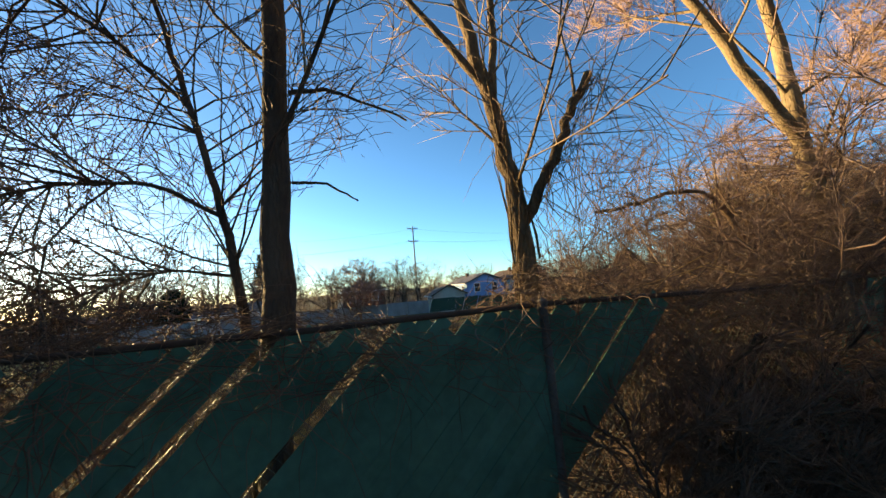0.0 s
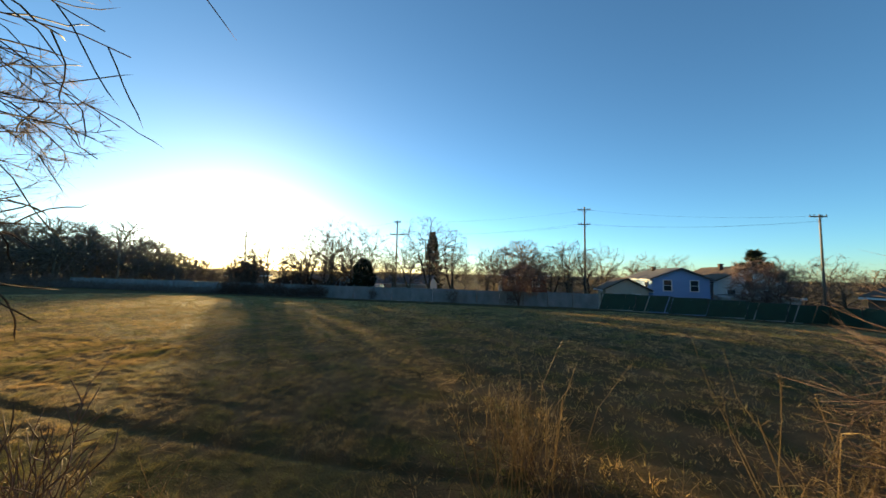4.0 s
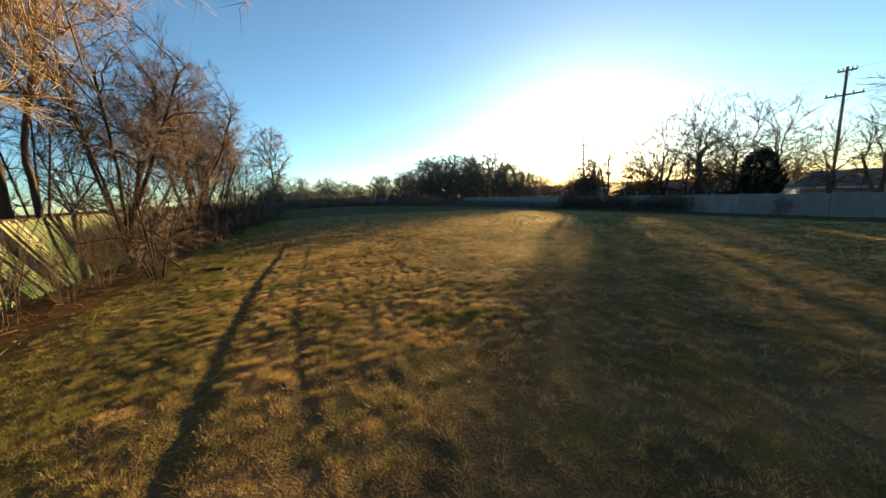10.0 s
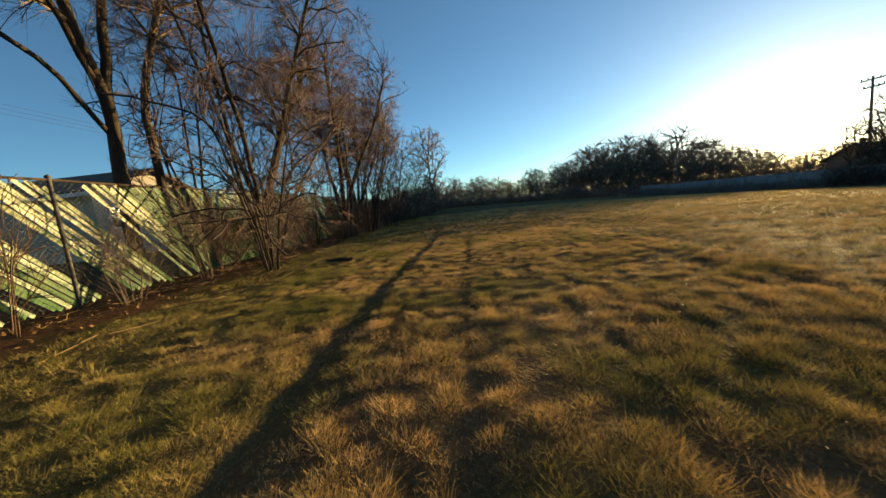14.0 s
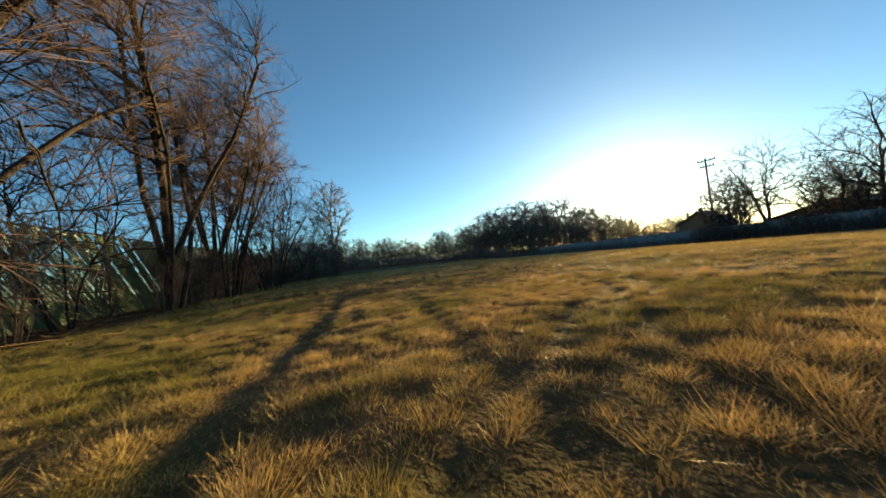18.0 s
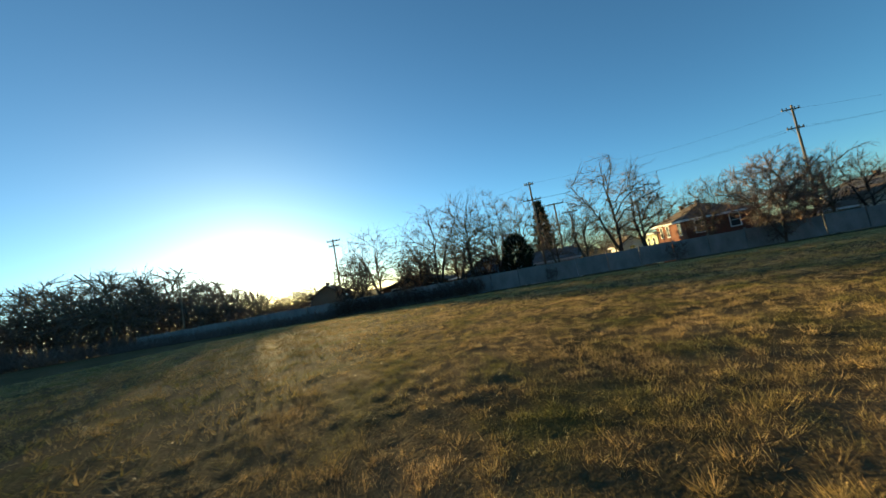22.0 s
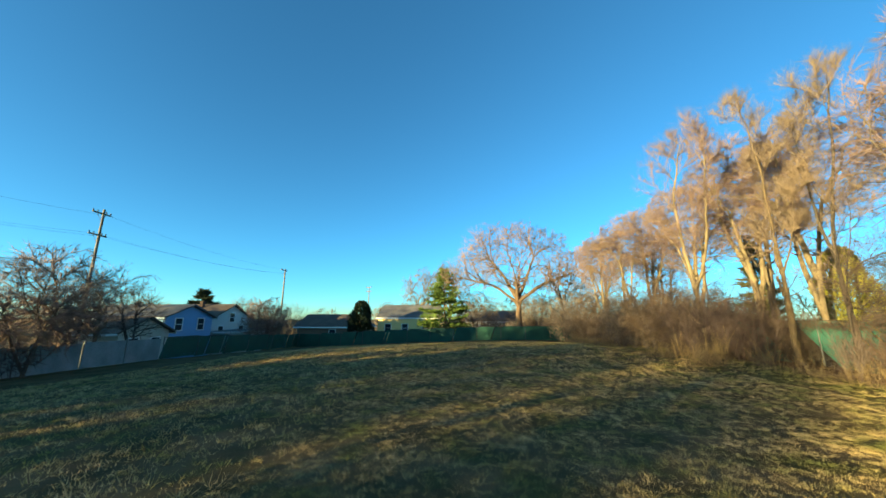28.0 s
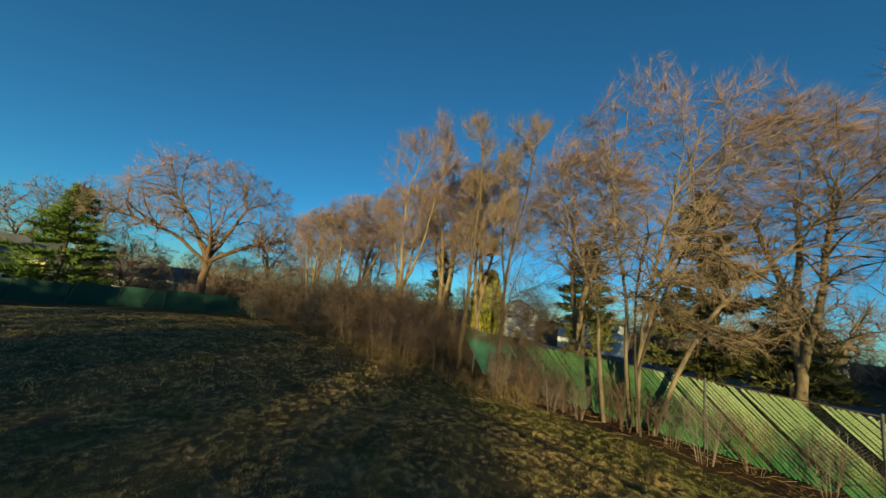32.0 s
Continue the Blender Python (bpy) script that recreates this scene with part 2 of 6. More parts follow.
# privacy slats, all green: sunlight is put into the colour, pale along sunlit lengths, and deeper green low down on
# every slat


def slat_material(name, top, top2, gloss):
    m = material(name, top, top2, rough=gloss, scale=1.1, fine=14, bump=0.1, spec=0.3, through_light=0.05)
    nt = m.node_tree
    geo = nt.nodes.new("ShaderNodeNewGeometry")
    sep = nt.nodes.new("ShaderNodeSeparateXYZ")
    nt.links.new(geo.outputs["Position"], sep.inputs[0])
    wave = nt.nodes.new("ShaderNodeTexNoise")
    wave.inputs["Scale"].default_value = 1.3
    nt.links.new(geo.outputs["Position"], wave.inputs["Vector"])
    hi = nt.nodes.new("ShaderNodeMath")
    hi.operation = "ADD"
    nt.links.new(sep.outputs["Z"], hi.inputs[0])
    nt.links.new(wave.outputs[0], hi.inputs[1])
    # paler towards the top: sunlight on the slats put into the colour
    fade = nt.nodes.new("ShaderNodeMapRange")
    fade.inputs["From Min"].default_value, fade.inputs["From Max"].default_value = 0.75, 1.6
    nt.links.new(hi.outputs[0], fade.inputs["Value"])
    low = nt.nodes.new("ShaderNodeMix")
    low.data_type = "RGBA"
    low.inputs["A"].default_value = (0.045, 0.165, 0.05, 1)
    nt.links.new(fade.outputs[0], low.inputs["Factor"])
    nt.links.new(nt.nodes[m["mix"]].outputs["Result"], low.inputs["B"])
    nt.links.new(low.outputs["Result"], nt.nodes["Principled BSDF"].inputs["Base Color"])
    return m


M["slat_sunlit"] = slat_material("sunlit_pale_slat", (0.32, 0.36, 0.18), (0.20, 0.28, 0.12), 0.4)
M["slat"] = slat_material("green_slat", (0.085, 0.17, 0.06), (0.045, 0.11, 0.04), 0.6)
# teal slats at the crossing: a darker green copy with shade put in
M["slat_shaded"] = material("shaded_teal_slat", (0.050, 0.152, 0.108), (0.026, 0.082, 0.060), rough=0.55, scale=2.0, fine=16, bump=0.15)
M["slat_teal"] = material("teal_slat", (0.028, 0.095, 0.06), (0.018, 0.06, 0.042), rough=0.6, scale=0.9, fine=10, bump=0.1, through_light=0.12)

# ---------------------------------------------------------------- mesh helpers


def link_mesh(name, verts, faces, mat, parent=None, label="", smooth=False):
    """verts (n, 3); faces: a list of index tuples, or arrays of quads or triangles."""
    me = bpy.data.meshes.new(name)
    arrays = faces if isinstance(faces, tuple) else None
    if arrays is None:
        me.from_pydata([tuple(v) for v in verts], [], [tuple(f) for f in faces])
    else:
        verts = np.asarray(verts, dtype=np.float32)
        me.vertices.add(len(verts))
        me.vertices.foreach_set("co", verts.ravel())
        sizes = np.concatenate([np.full(len(a), a.shape[1], dtype=np.int32) for a in arrays if len(a)])
        flat = np.concatenate([a.ravel() for a in arrays if len(a)]).astype(np.int32)
        me.loops.add(len(flat))
        me.loops.foreach_set("vertex_index", flat)
        starts = np.concatenate([[0], np.cumsum(sizes)[:-1]]).astype(np.int32)
        me.polygons.add(len(sizes))
        me.polygons.foreach_set("loop_start", starts)
        me.update(calc_edges=True)
        me.validate()
    me.materials.append(mat)
    if smooth:
        me.polygons.foreach_set("use_smooth", np.ones(len(me.polygons), dtype=bool))
    ob = new(name, me)
    if parent is not None:
        ob.parent = parent
    if label:
        ob["label"] = label
    return ob


def part(name, bm, mat, parent, label="", smooth=False):
    me = bpy.data.meshes.new(name)
    bm.to_mesh(me)
    bm.free()
    me.materials.append(mat)
    if smooth:
        me.polygons.foreach_set("use_smooth", np.ones(len(me.polygons), dtype=bool))
    ob = new(name, me)
    if parent is not None:
        ob.parent = parent
    if label:
        ob["label"] = label
    return ob


def empty(name, x, y, z, turn=0.0, label="", category="", group="", kind=""):
    ob = new(name)
    ob.empty_display_size = 0.2
    ob.matrix_world = pose(x, y, z, 0, 0, turn)
    return tagged(ob, label, category, group, kind)


def box(bm, x0, x1, y0, y1, z0, z1, m=None, bevel=0.0):
    r = bmesh.ops.create_cube(bm, size=1.0)
    vs = r["verts"]
    for v in vs:
        v.co = Vector(((x0 + x1) / 2 + v.co.x * (x1 - x0), (y0 + y1) / 2 + v.co.y * (y1 - y0), (z0 + z1) / 2 + v.co.z * (z1 - z0)))
    if bevel:
        es = list({e for v in vs for e in v.link_edges})
        bmesh.ops.bevel(bm, geom=es, offset=bevel, segments=1, affect="EDGES")
    elif m is not None:
        for v in vs:
            v.co = m @ v.co
    return bm


def boxes(*rows, bevel=0.0):
    bm = bmesh.new()
    for r in rows:
        box(bm, *r, bevel=bevel)
    return bm


# the open way between the two trees, which no twig crosses
GAP_WAY = np.array([(4.7, -2.0, 2.0), (4.9, -1.3, 2.1), (5.0, -0.6, 2.2), (5.2, 0.1, 2.2), (5.2, 0.9, 2.2), (5.2, 1.2, 2.2), (3.8, 3.4, 2.4), (3.0, 4.1, 2.3)])


def blocks_way(pts, room):
    for a, b in zip(GAP_WAY[:-1], GAP_WAY[1:]):
        u = np.clip(((pts - a) @ (b - a)) / ((b - a) @ (b - a)), 0, 1)
        if np.min(np.linalg.norm(pts - a - u[:, None] * (b - a), axis=1)) < room:
            return True
    return False


class Tubes:
    """Collects tapered tubes and turns them into one mesh."""

    def __init__(self):
        self.v, self.q, self.t, self.n = [], [], [], 0
        self.origin, self.room = None, 1.05

    def add(self, pts, radii, sides=4, tip=False):
        pts = np.asarray(pts, dtype=float)
        k = len(pts)
        if self.origin is not None and max(radii) < 0.03 and blocks_way(np.concatenate([pts, (pts[1:] + pts[:-1]) / 2]) + self.origin, self.room):
            return
        d = np.gradient(pts, axis=0)
        d /= np.maximum(np.linalg.norm(d, axis=1), 1e-9)[:, None]
        ref = np.where(np.abs(d[:, 2:3]) < 0.8, [[0.0, 0.0, 1.0]], [[1.0, 0.0, 0.0]])
        if k > 1:
            ref = np.repeat(ref[:1], k, axis=0)
        a = np.cross(d, ref)
        a /= np.maximum(np.linalg.norm(a, axis=1), 1e-9)[:, None]
        b = np.cross(d, a)
        ang = np.arange(sides) * 2 * np.pi / sides
        rings = k - 1 if tip else k
        ring = pts[:rings, None, :] + np.asarray(radii)[:rings, None, None] * (np.cos(ang)[None, :, None] * a[:rings, None, :] + np.sin(ang)[None, :, None] * b[:rings, None, :])
        self.v.append(ring.reshape(-1, 3))
        i0 = self.n + (np.arange(rings - 1)[:, None] * sides + np.arange(sides)[None, :])
        i1 = self.n + (np.arange(rings - 1)[:, None] * sides + (np.arange(sides)[None, :] + 1) % sides)
        if rings > 1:
            self.q.append(np.stack([i0, i1, i1 + sides, i0 + sides], -1).reshape(-1, 4))
        self.n += rings * sides
        if tip:
            self.v.append(pts[-1:])
            j = self.n - sides + np.arange(sides)
            jn = self.n - sides + (np.arange(sides) + 1) % sides
            self.t.append(np.stack([j, jn, np.full(sides, self.n)], -1))
            self.n += 1

    def link(self, name, mat, parent=None, label="", smooth=True):
        v = np.concatenate(self.v)
        q = np.concatenate(self.q) if self.q else np.zeros((0, 4), int)
        t = np.concatenate(self.t) if self.t else np.zeros((0, 3), int)
        return link_mesh(name, v, (q, t), mat, parent, label, smooth)


def rot_about(v, axis, angle):
    axis = axis / np.linalg.norm(axis)
    return v * math.cos(angle) + np.cross(axis, v) * math.sin(angle) + axis * np.dot(axis, v) * (1 - math.cos(angle))


def grow(rng, limbs, twigs, p, d, length, r, lvl, st):
    """One branch and all that it bears. st: style of the tree."""
    top = st["levels"]
    segs = st["segs"][min(lvl, 4)]
    sides = st["sides"][min(lvl, 4)]
    pts, rad = [np.array(p, float)], [r]
    d = np.array(d, float) / np.linalg.norm(d)
    for i in range(segs):
        d = d + rng.normal(0, st["wobble"] * (0.5 if lvl == 0 else 1), 3)
        d[2] += st["up"][min(lvl, 4)] / segs
        d /= np.linalg.norm(d)
        pts.append(pts[-1] + d * length / segs)
        f = (i + 1) / segs
        rad.append(max(r * (1 - f * (0.55 if lvl < 2 else 0.8)), st["min_r"]))
    last = lvl >= top
    (twigs if lvl >= st["twig_from"] else limbs).add(pts, rad, sides, tip=last)
    if last:
        return
    pts = np.array(pts)
    n = st["kids"][lvl]
    turn0 = rng.uniform(0, 6.28)
    for k in range(n):
        f = st["bare"][min(lvl, 4)] + (1 - st["bare"][min(lvl, 4)]) * (k + rng.uniform(0.2, 0.9)) / n
        f = min(f, 0.99)
        x = f * segs
        i = min(int(x), segs - 1)
        q = pts[i] + (pts[i + 1] - pts[i]) * (x - i)
        axis_d = pts[i + 1] - pts[i]
        axis_d /= np.linalg.norm(axis_d)
        side = np.cross(axis_d, [0.31, 0.87, 0.38])
        side = rot_about(side, axis_d, turn0 + k * 2.4 + rng.normal(0, 0.4))
        ang = radians(rng.normal(st["angle"][min(lvl, 4)], 9))
        nd = rot_about(axis_d, side, ang)
        ln = length * st["ratio"][min(lvl, 4)] * (1.15 - 0.55 * f) * rng.uniform(0.75, 1.2)
        if lvl == 0:
            ln = length * st["ratio"][0] * (1.1 - 0.5 * f) * rng.uniform(0.8, 1.15)
        nr = max(min(r * (1 - f * 0.5) * st["thin"], r * 0.8), st["min_r"])
        grow(rng, limbs, twigs, q, nd, ln, nr, lvl + 1, st)


UPRIGHT = dict(sides=(8, 6, 4, 3, 3), min_r=0.006, segs=(7, 6, 5, 3, 2), levels=4, kids=(9, 6, 6, 6), bare=(0.3, 0.25, 0.15, 0.1, 0), angle=(38, 38, 42, 40, 40), ratio=(0.66, 0.52, 0.55, 0.7, 0.5), up=(0.1, 0.55, 0.4, 0.3, 0.2), wobble=0.09, thin=0.5, twig_from=3)
SHRUB = dict(sides=(8, 6, 4, 3, 3), min_r=0.006, segs=(5, 4, 3, 2, 1), levels=3, kids=(7, 5, 4), bare=(0.2, 0.2, 0.1, 0, 0), angle=(35, 40, 40, 40, 40), ratio=(0.6, 0.55, 0.5, 0.5, 0.5), up=(0.2, 0.2, 0.1, 0.1, 0), wobble=0.14, thin=0.55, twig_from=2)


def ground_z(x, y):
    """The field lies level near the mesh fence and falls away to the far wall and the houses behind it."""
    z = np.interp(y, (-1e4, 11, 16, 24, 38, 47, 60, 1e4), (0, 0, -0.12, -0.42, -1.12, -2.2, -2.5, -2.5))
    e = np.interp(x, (-1e4, 14, 30, 60, 1e4), (0, 0, -0.55, -0.9, -0.9))
    s = np.interp(y, (-1e4, 5, 20, 1e4), (0.6, 1, 1, 0.5))
    return z + e * s

# ---------------------------------------------------------------- ground


def steps(near0, near1, step, far):
    mid = np.arange(near0, near1 + step * 0.5, step)
    out = step * 1.5 * 1.35 ** np.arange(0, 60)
    out = np.cumsum(out)
    out = out[out < far]
    return np.concatenate([near0 - out[::-1], mid, near1 + out])


def rut_y(x, k):
    """The middle of wheel track k at x."""
    return np.interp(x, (-60, -17, -12.4, -10.3, -8.5, -5, 8), (7.0, 5.1, 4.92, 4.75, 4.58, 4.5, 4.55)) + k * np.interp(x, (-60, -12, 8), (1.2, 0.95, 0.9))


def rut_depth(x, y):
    d = 0.0
    for k in (0, 1):
        d = d - (0.036 if k == 0 else 0.010) * np.interp(x, (-18, -12), (0.3, 1.0)) * np.exp(-((y - rut_y(x, k)) / 0.11) ** 2)
    return d


FINE = (-17.5, 6.5, 1.7, 18.5)


def relief(x, y):
    """Gentle swells all over the field, and the hummocks of the grass where it is seen close by."""
    h = noise.noise((x * 0.8, y * 0.8, 3.0)) * 0.016 + noise.noise((x * 0.25, y * 0.25, 9.0)) * 0.05
    fade = min(x - FINE[0], FINE[1] - x, y - FINE[2], FINE[3] - y)
    if fade > 0:
        h += min(fade, 1.0) * (noise.noise((x * 1.9, y * 2.2, 5.0)) * 0.008 + noise.noise((x * 6.6, y * 7.2, 1.0)) * 0.018)
    return h


gx = np.unique(np.round(np.concatenate([steps(-34, 34, 0.4, 2500), np.arange(FINE[0], FINE[1], 0.1)]), 3))
gy = np.unique(np.round(np.concatenate([steps(-6, 42, 0.4, 2500), np.arange(FINE[2], FINE[3], 0.1), np.arange(4.0, 7.0, 0.09)]), 3))
GX, GY = np.meshgrid(gx, gy)
GZ = ground_z(GX, GY)
near = (np.abs(GX) < 36) & (GY > -8) & (GY < 44)
GZ[near] += np.array([relief(x, y) for x, y in zip(GX[near], GY[near])])
GZ += rut_depth(GX, GY)
gv = np.stack([GX, GY, GZ], -1).reshape(-1, 3)
ny_, nx_ = GX.shape
gi = (np.arange(ny_ - 1)[:, None] * nx_ + np.arange(nx_ - 1)[None, :]).ravel()
gq = np.stack([gi, gi + 1, gi + nx_ + 1, gi + nx_], -1)
mat = M["soil_grass"]
nt = mat.node_tree
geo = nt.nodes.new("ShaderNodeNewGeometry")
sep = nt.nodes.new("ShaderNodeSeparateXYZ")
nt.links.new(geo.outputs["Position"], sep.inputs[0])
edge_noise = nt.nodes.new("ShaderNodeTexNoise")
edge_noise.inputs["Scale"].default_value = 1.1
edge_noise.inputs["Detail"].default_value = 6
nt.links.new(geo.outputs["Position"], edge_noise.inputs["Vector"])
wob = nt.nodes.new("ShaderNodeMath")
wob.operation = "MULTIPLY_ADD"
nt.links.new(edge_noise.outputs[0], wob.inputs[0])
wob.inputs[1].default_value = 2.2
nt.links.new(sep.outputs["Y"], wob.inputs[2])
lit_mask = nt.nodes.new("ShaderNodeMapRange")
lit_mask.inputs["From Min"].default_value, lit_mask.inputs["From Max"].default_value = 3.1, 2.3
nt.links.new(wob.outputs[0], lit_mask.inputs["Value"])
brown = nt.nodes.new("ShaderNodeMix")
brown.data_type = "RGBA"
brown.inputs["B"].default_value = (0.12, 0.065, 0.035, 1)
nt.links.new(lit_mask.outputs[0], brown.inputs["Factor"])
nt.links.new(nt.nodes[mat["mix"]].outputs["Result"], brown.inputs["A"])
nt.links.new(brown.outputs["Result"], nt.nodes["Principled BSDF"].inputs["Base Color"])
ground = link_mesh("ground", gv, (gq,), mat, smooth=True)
tagged(ground, "dormant tan and green field sloping to a wall", "ground", kind="structure")


def height_at(x, y):
    z = float(ground_z(x, y))
    if abs(x) < 36 and -8 < y < 44:
        z += relief(x, y) + float(rut_depth(x, y))
    return z


def tufts(name, n, x0, x1, y0, y1, per, tall, wide, spread, mat, label, seed, flat=0.45):
    """Short grass in many small clumps that stand apart; each blade is one thin bent triangle."""
    r = np.random.default_rng(seed)
    px, py = r.uniform(x0, x1, n), r.uniform(y0, y1, n)
    nz = np.array([noise.noise((a * 6.6, b * 7.2, 1.0)) + 0.4 * noise.noise((a * 1.1, b * 1.1, 2.0)) for a, b in zip(px, py)])
    up = np.clip((nz + 0.2) / 0.48, 0, 1)
    ruts = np.minimum(np.abs(py - rut_y(px, 0)), np.abs(py - rut_y(px, 1)) + 0.06) + np.interp(px, (-18, -12), (0.12, 0.0))
    rut = np.clip((ruts - 0.05) / 0.1, 0.28, 1)
    keep = r.uniform(0, 1, n) < (0.28 + 0.72 * up) * np.where(ruts < 0.1, 0.75, 1.0)
    px, py, up, rut = px[keep], py[keep], up[keep], rut[keep]
    n = len(px)
    pz = np.array([height_at(a, b) for a, b in zip(px, py)])
    k = n * per
    size = np.repeat((0.26 + 1.05 * up) * rut * r.uniform(0.6, 1.4, n), per)
    base = np.repeat(np.stack([px, py, pz], -1), per, axis=0)
    a, q = r.uniform(0, 2 * np.pi, k), np.sqrt(r.uniform(0, 1, k))
    out = np.stack([np.cos(a), np.sin(a), np.zeros(k)], -1)
    base += out * (q * spread * (0.5 + 0.5 * size))[:, None]
    lay = r.uniform(0, 1, k) < flat
    h = tall * size * r.uniform(0.55, 1.2, k) * np.where(lay, 0.3, 1.0)
    c = r.uniform(0, 2 * np.pi, k)
    lean = out * (tall * size * (0.2 + 0.75 * q))[:, None] + np.stack([np.cos(c), np.sin(c), np.zeros(k)], -1) * (tall * r.uniform(0.1, 0.45, k) * np.where(lay, 2.2, 1.0))[:, None]
    b = r.uniform(0, 2 * np.pi, k)
    side = np.stack([np.cos(b), np.sin(b), np.zeros(k)], -1) * (wide * r.uniform(0.6, 1.3, k))[:, None] * 0.5
    tip = base + lean + np.stack([np.zeros(k), np.zeros(k), h + np.where(lay, 0.012, 0.0)], -1)
    v = np.stack([base - side - [0, 0, 0.008], base + side - [0, 0, 0.008], tip], 1).reshape(-1, 3)
    ob = link_mesh(name, v, (np.arange(k * 3).reshape(-1, 3),), mat)
    return tagged(ob, label, "grass", kind="stuff")


# ---------------------------------------------------------------- mesh fence with slats
fence = empty("mesh_fence", -2, 0, 0, label="rusty chain link fence woven with slanting green slats", category="fence")


def child(name, me, parent, m):
    ob = new(name, me)
    ob.parent = parent
    ob.matrix_basis = m
    return ob


def post_mesh(h, r, cap=True):
    t = Tubes()
    t.add([(0, 0, -0.15), (0, 0, h)], [r, r], 10)
    t.add([(0, 0, h), (0, 0, h + 0.02), (0, 0, h + 0.045)], [r * 1.25, r * 1.2, r * 0.2], 10, tip=True)
    ob = t.link("post", M["metal"])
    me = ob.data
    bpy.data.objects.remove(ob)
    return me


FX0, FX1 = -62.0, 31.6
post_me = post_mesh(1.83, 0.03)
post_xs = [-9.1 + 3.0 * k for k in range(-17, 14)]
for x in post_xs:
    child("post", post_me, fence, pose(x + 2, 0.0, 0.03 if 2 < x < 8 else 0))
rail = Tubes()
for a, b in zip(post_xs[:-1], post_xs[1:]):
    rail = Tubes()
    sag = random.uniform(-0.015, 0.02)
    za, zb = (1.86 if 2 < q < 8 else 1.80 for q in (a, b))
    rail.add([(a + 2, 0, za), ((a + b) / 2 + 2, 0.0, (za + zb) / 2 - sag), (b + 2, 0, zb)], [0.018] * 3, 8)
    rail.link("top_rail", M["rust"], fence)
bm = bmesh.new()
box(bm, -1.24, 1.24, -0.003, 0.003, -0.036, 0.036)
for v in bm.verts:
    v.co.y += 0.004 * math.sin(v.co.x * 2)
slat_ob = part("slat", bm, M["slat"], None)
slat_me = slat_ob.data
close_me = slat_me.copy()
close_me.materials[0] = M["slat_shaded"]
for v in close_me.vertices:
    v.co.z *= 1.16
    v.co.x *= 1.03
narrow_me = slat_me.copy()
for v in narrow_me.vertices:
    v.co.z *= 0.88
pale_me = narrow_me.copy()
for v in pale_me.vertices:
    v.co.z *= 0.9
pale_me.materials[0] = M["slat_sunlit"]
bpy.data.objects.remove(slat_ob)
rng = random.Random(11)
joined_v, joined_f = [], []
x = FX0
gaps = [(-9.9, -9.5), (-8.1, -7.8), (-7.0, -6.6), (-11.2, -10.9), (1.45, 1.6), (2.1, 2.3), (2.45, 2.56), (3.05, 3.16), (5.2, 7.4), (9.0, 9.5)]
while x < FX1 - 1.8:
    missing = rng.random() < (0.09 if -14 < x < -3.5 else 0.0 if 1.2 < x < 5.2 else 0.05) or any(a < x < b for a, b in gaps)
    slip = rng.choice((0, 0, 0, rng.uniform(-0.12, 0.05)))
    m = Matrix.Translation((x + 0.88 + 2, rng.uniform(-0.004, 0.004), 0.94 if 1.2 < x < 5.5 else 0.90)) @ pose(0, 0, 0, rng.uniform(-7, 7), -45 + rng.uniform(-0.9, 0.9), 0) @ Matrix.Translation((slip, 0, 0))
    if not missing:
        if -19 < x < 10:
            child("slat", pale_me if (-27.0 + rng.uniform(-0.5, 0.5) < x + 0.9 < -2.6 + rng.uniform(-0.8, 0.8) and not -13.2 < x + 0.9 < -10.9) else close_me if x > 1.2 else narrow_me, fence, m)
        else:
            o = len(joined_v)
            joined_v += [m @ v.co for v in slat_me.vertices]
            joined_f += [tuple(o + i for i in p.vertices) for p in slat_me.polygons]
    x += 0.104 + rng.uniform(-0.004, 0.006)
ob = link_mesh("far_slats", joined_v, joined_f, M["slat"], fence)
ob["kind"] = "stuff"
wires = Tubes()
for k in range(int((FX1 - FX0) / 0.075)):
    wx = FX0 + 0.075 * k + 2
    if -24 < wx - 2 < 14 or k % 3 == 0:
        wires.add([(wx, 0.007, 0.04), (wx + 1.76, 0.007, 1.80)], [0.0027, 0.0027], 3)
        wires.add([(wx, 0.010, 1.80), (wx + 1.76, 0.010, 0.04)], [0.0027, 0.0027], 3)
ob = wires.link("wire_mesh", M["wire"], fence, smooth=False)
ob["kind"] = "stuff"

# ---------------------------------------------------------------- far wall and green fence
wall = empty("wall_north", 0, 38, -1.1, label="weathered pale grey panel wall along the field's edge", category="wall", kind="structure")
wx = -62.0
k = 0
panel_mes = []
for w in (2.44, 2.44, 2.44):
    bm = bmesh.new()
    box(bm, 0.04, w - 0.04, -0.03, 0.03, 0.02, 1.52)
    o = part("panel", bm, M["panel"], None)
    panel_mes.append(o.data)
    bpy.data.objects.remove(o)
bm = boxes((-0.055, 0.055, -0.07, 0.07, -0.4, 1.62), bevel=0.012)
o = part("wall_post", bm, M["panel"], None)
wall_post_me = o.data
bpy.data.objects.remove(o)
rng = random.Random(4)
while wx < 13:
    z = float(ground_z(wx, 38)) + 1.1
    child("wall_post", wall_post_me, wall, pose(wx, 0, z))
    child("panel", panel_mes[0], wall, pose(wx, rng.uniform(-0.03, 0.03), z + rng.uniform(-0.03, 0.03), rng.uniform(-2, 2), rng.uniform(-0.6, 0.6), 0))
    wx += 2.5


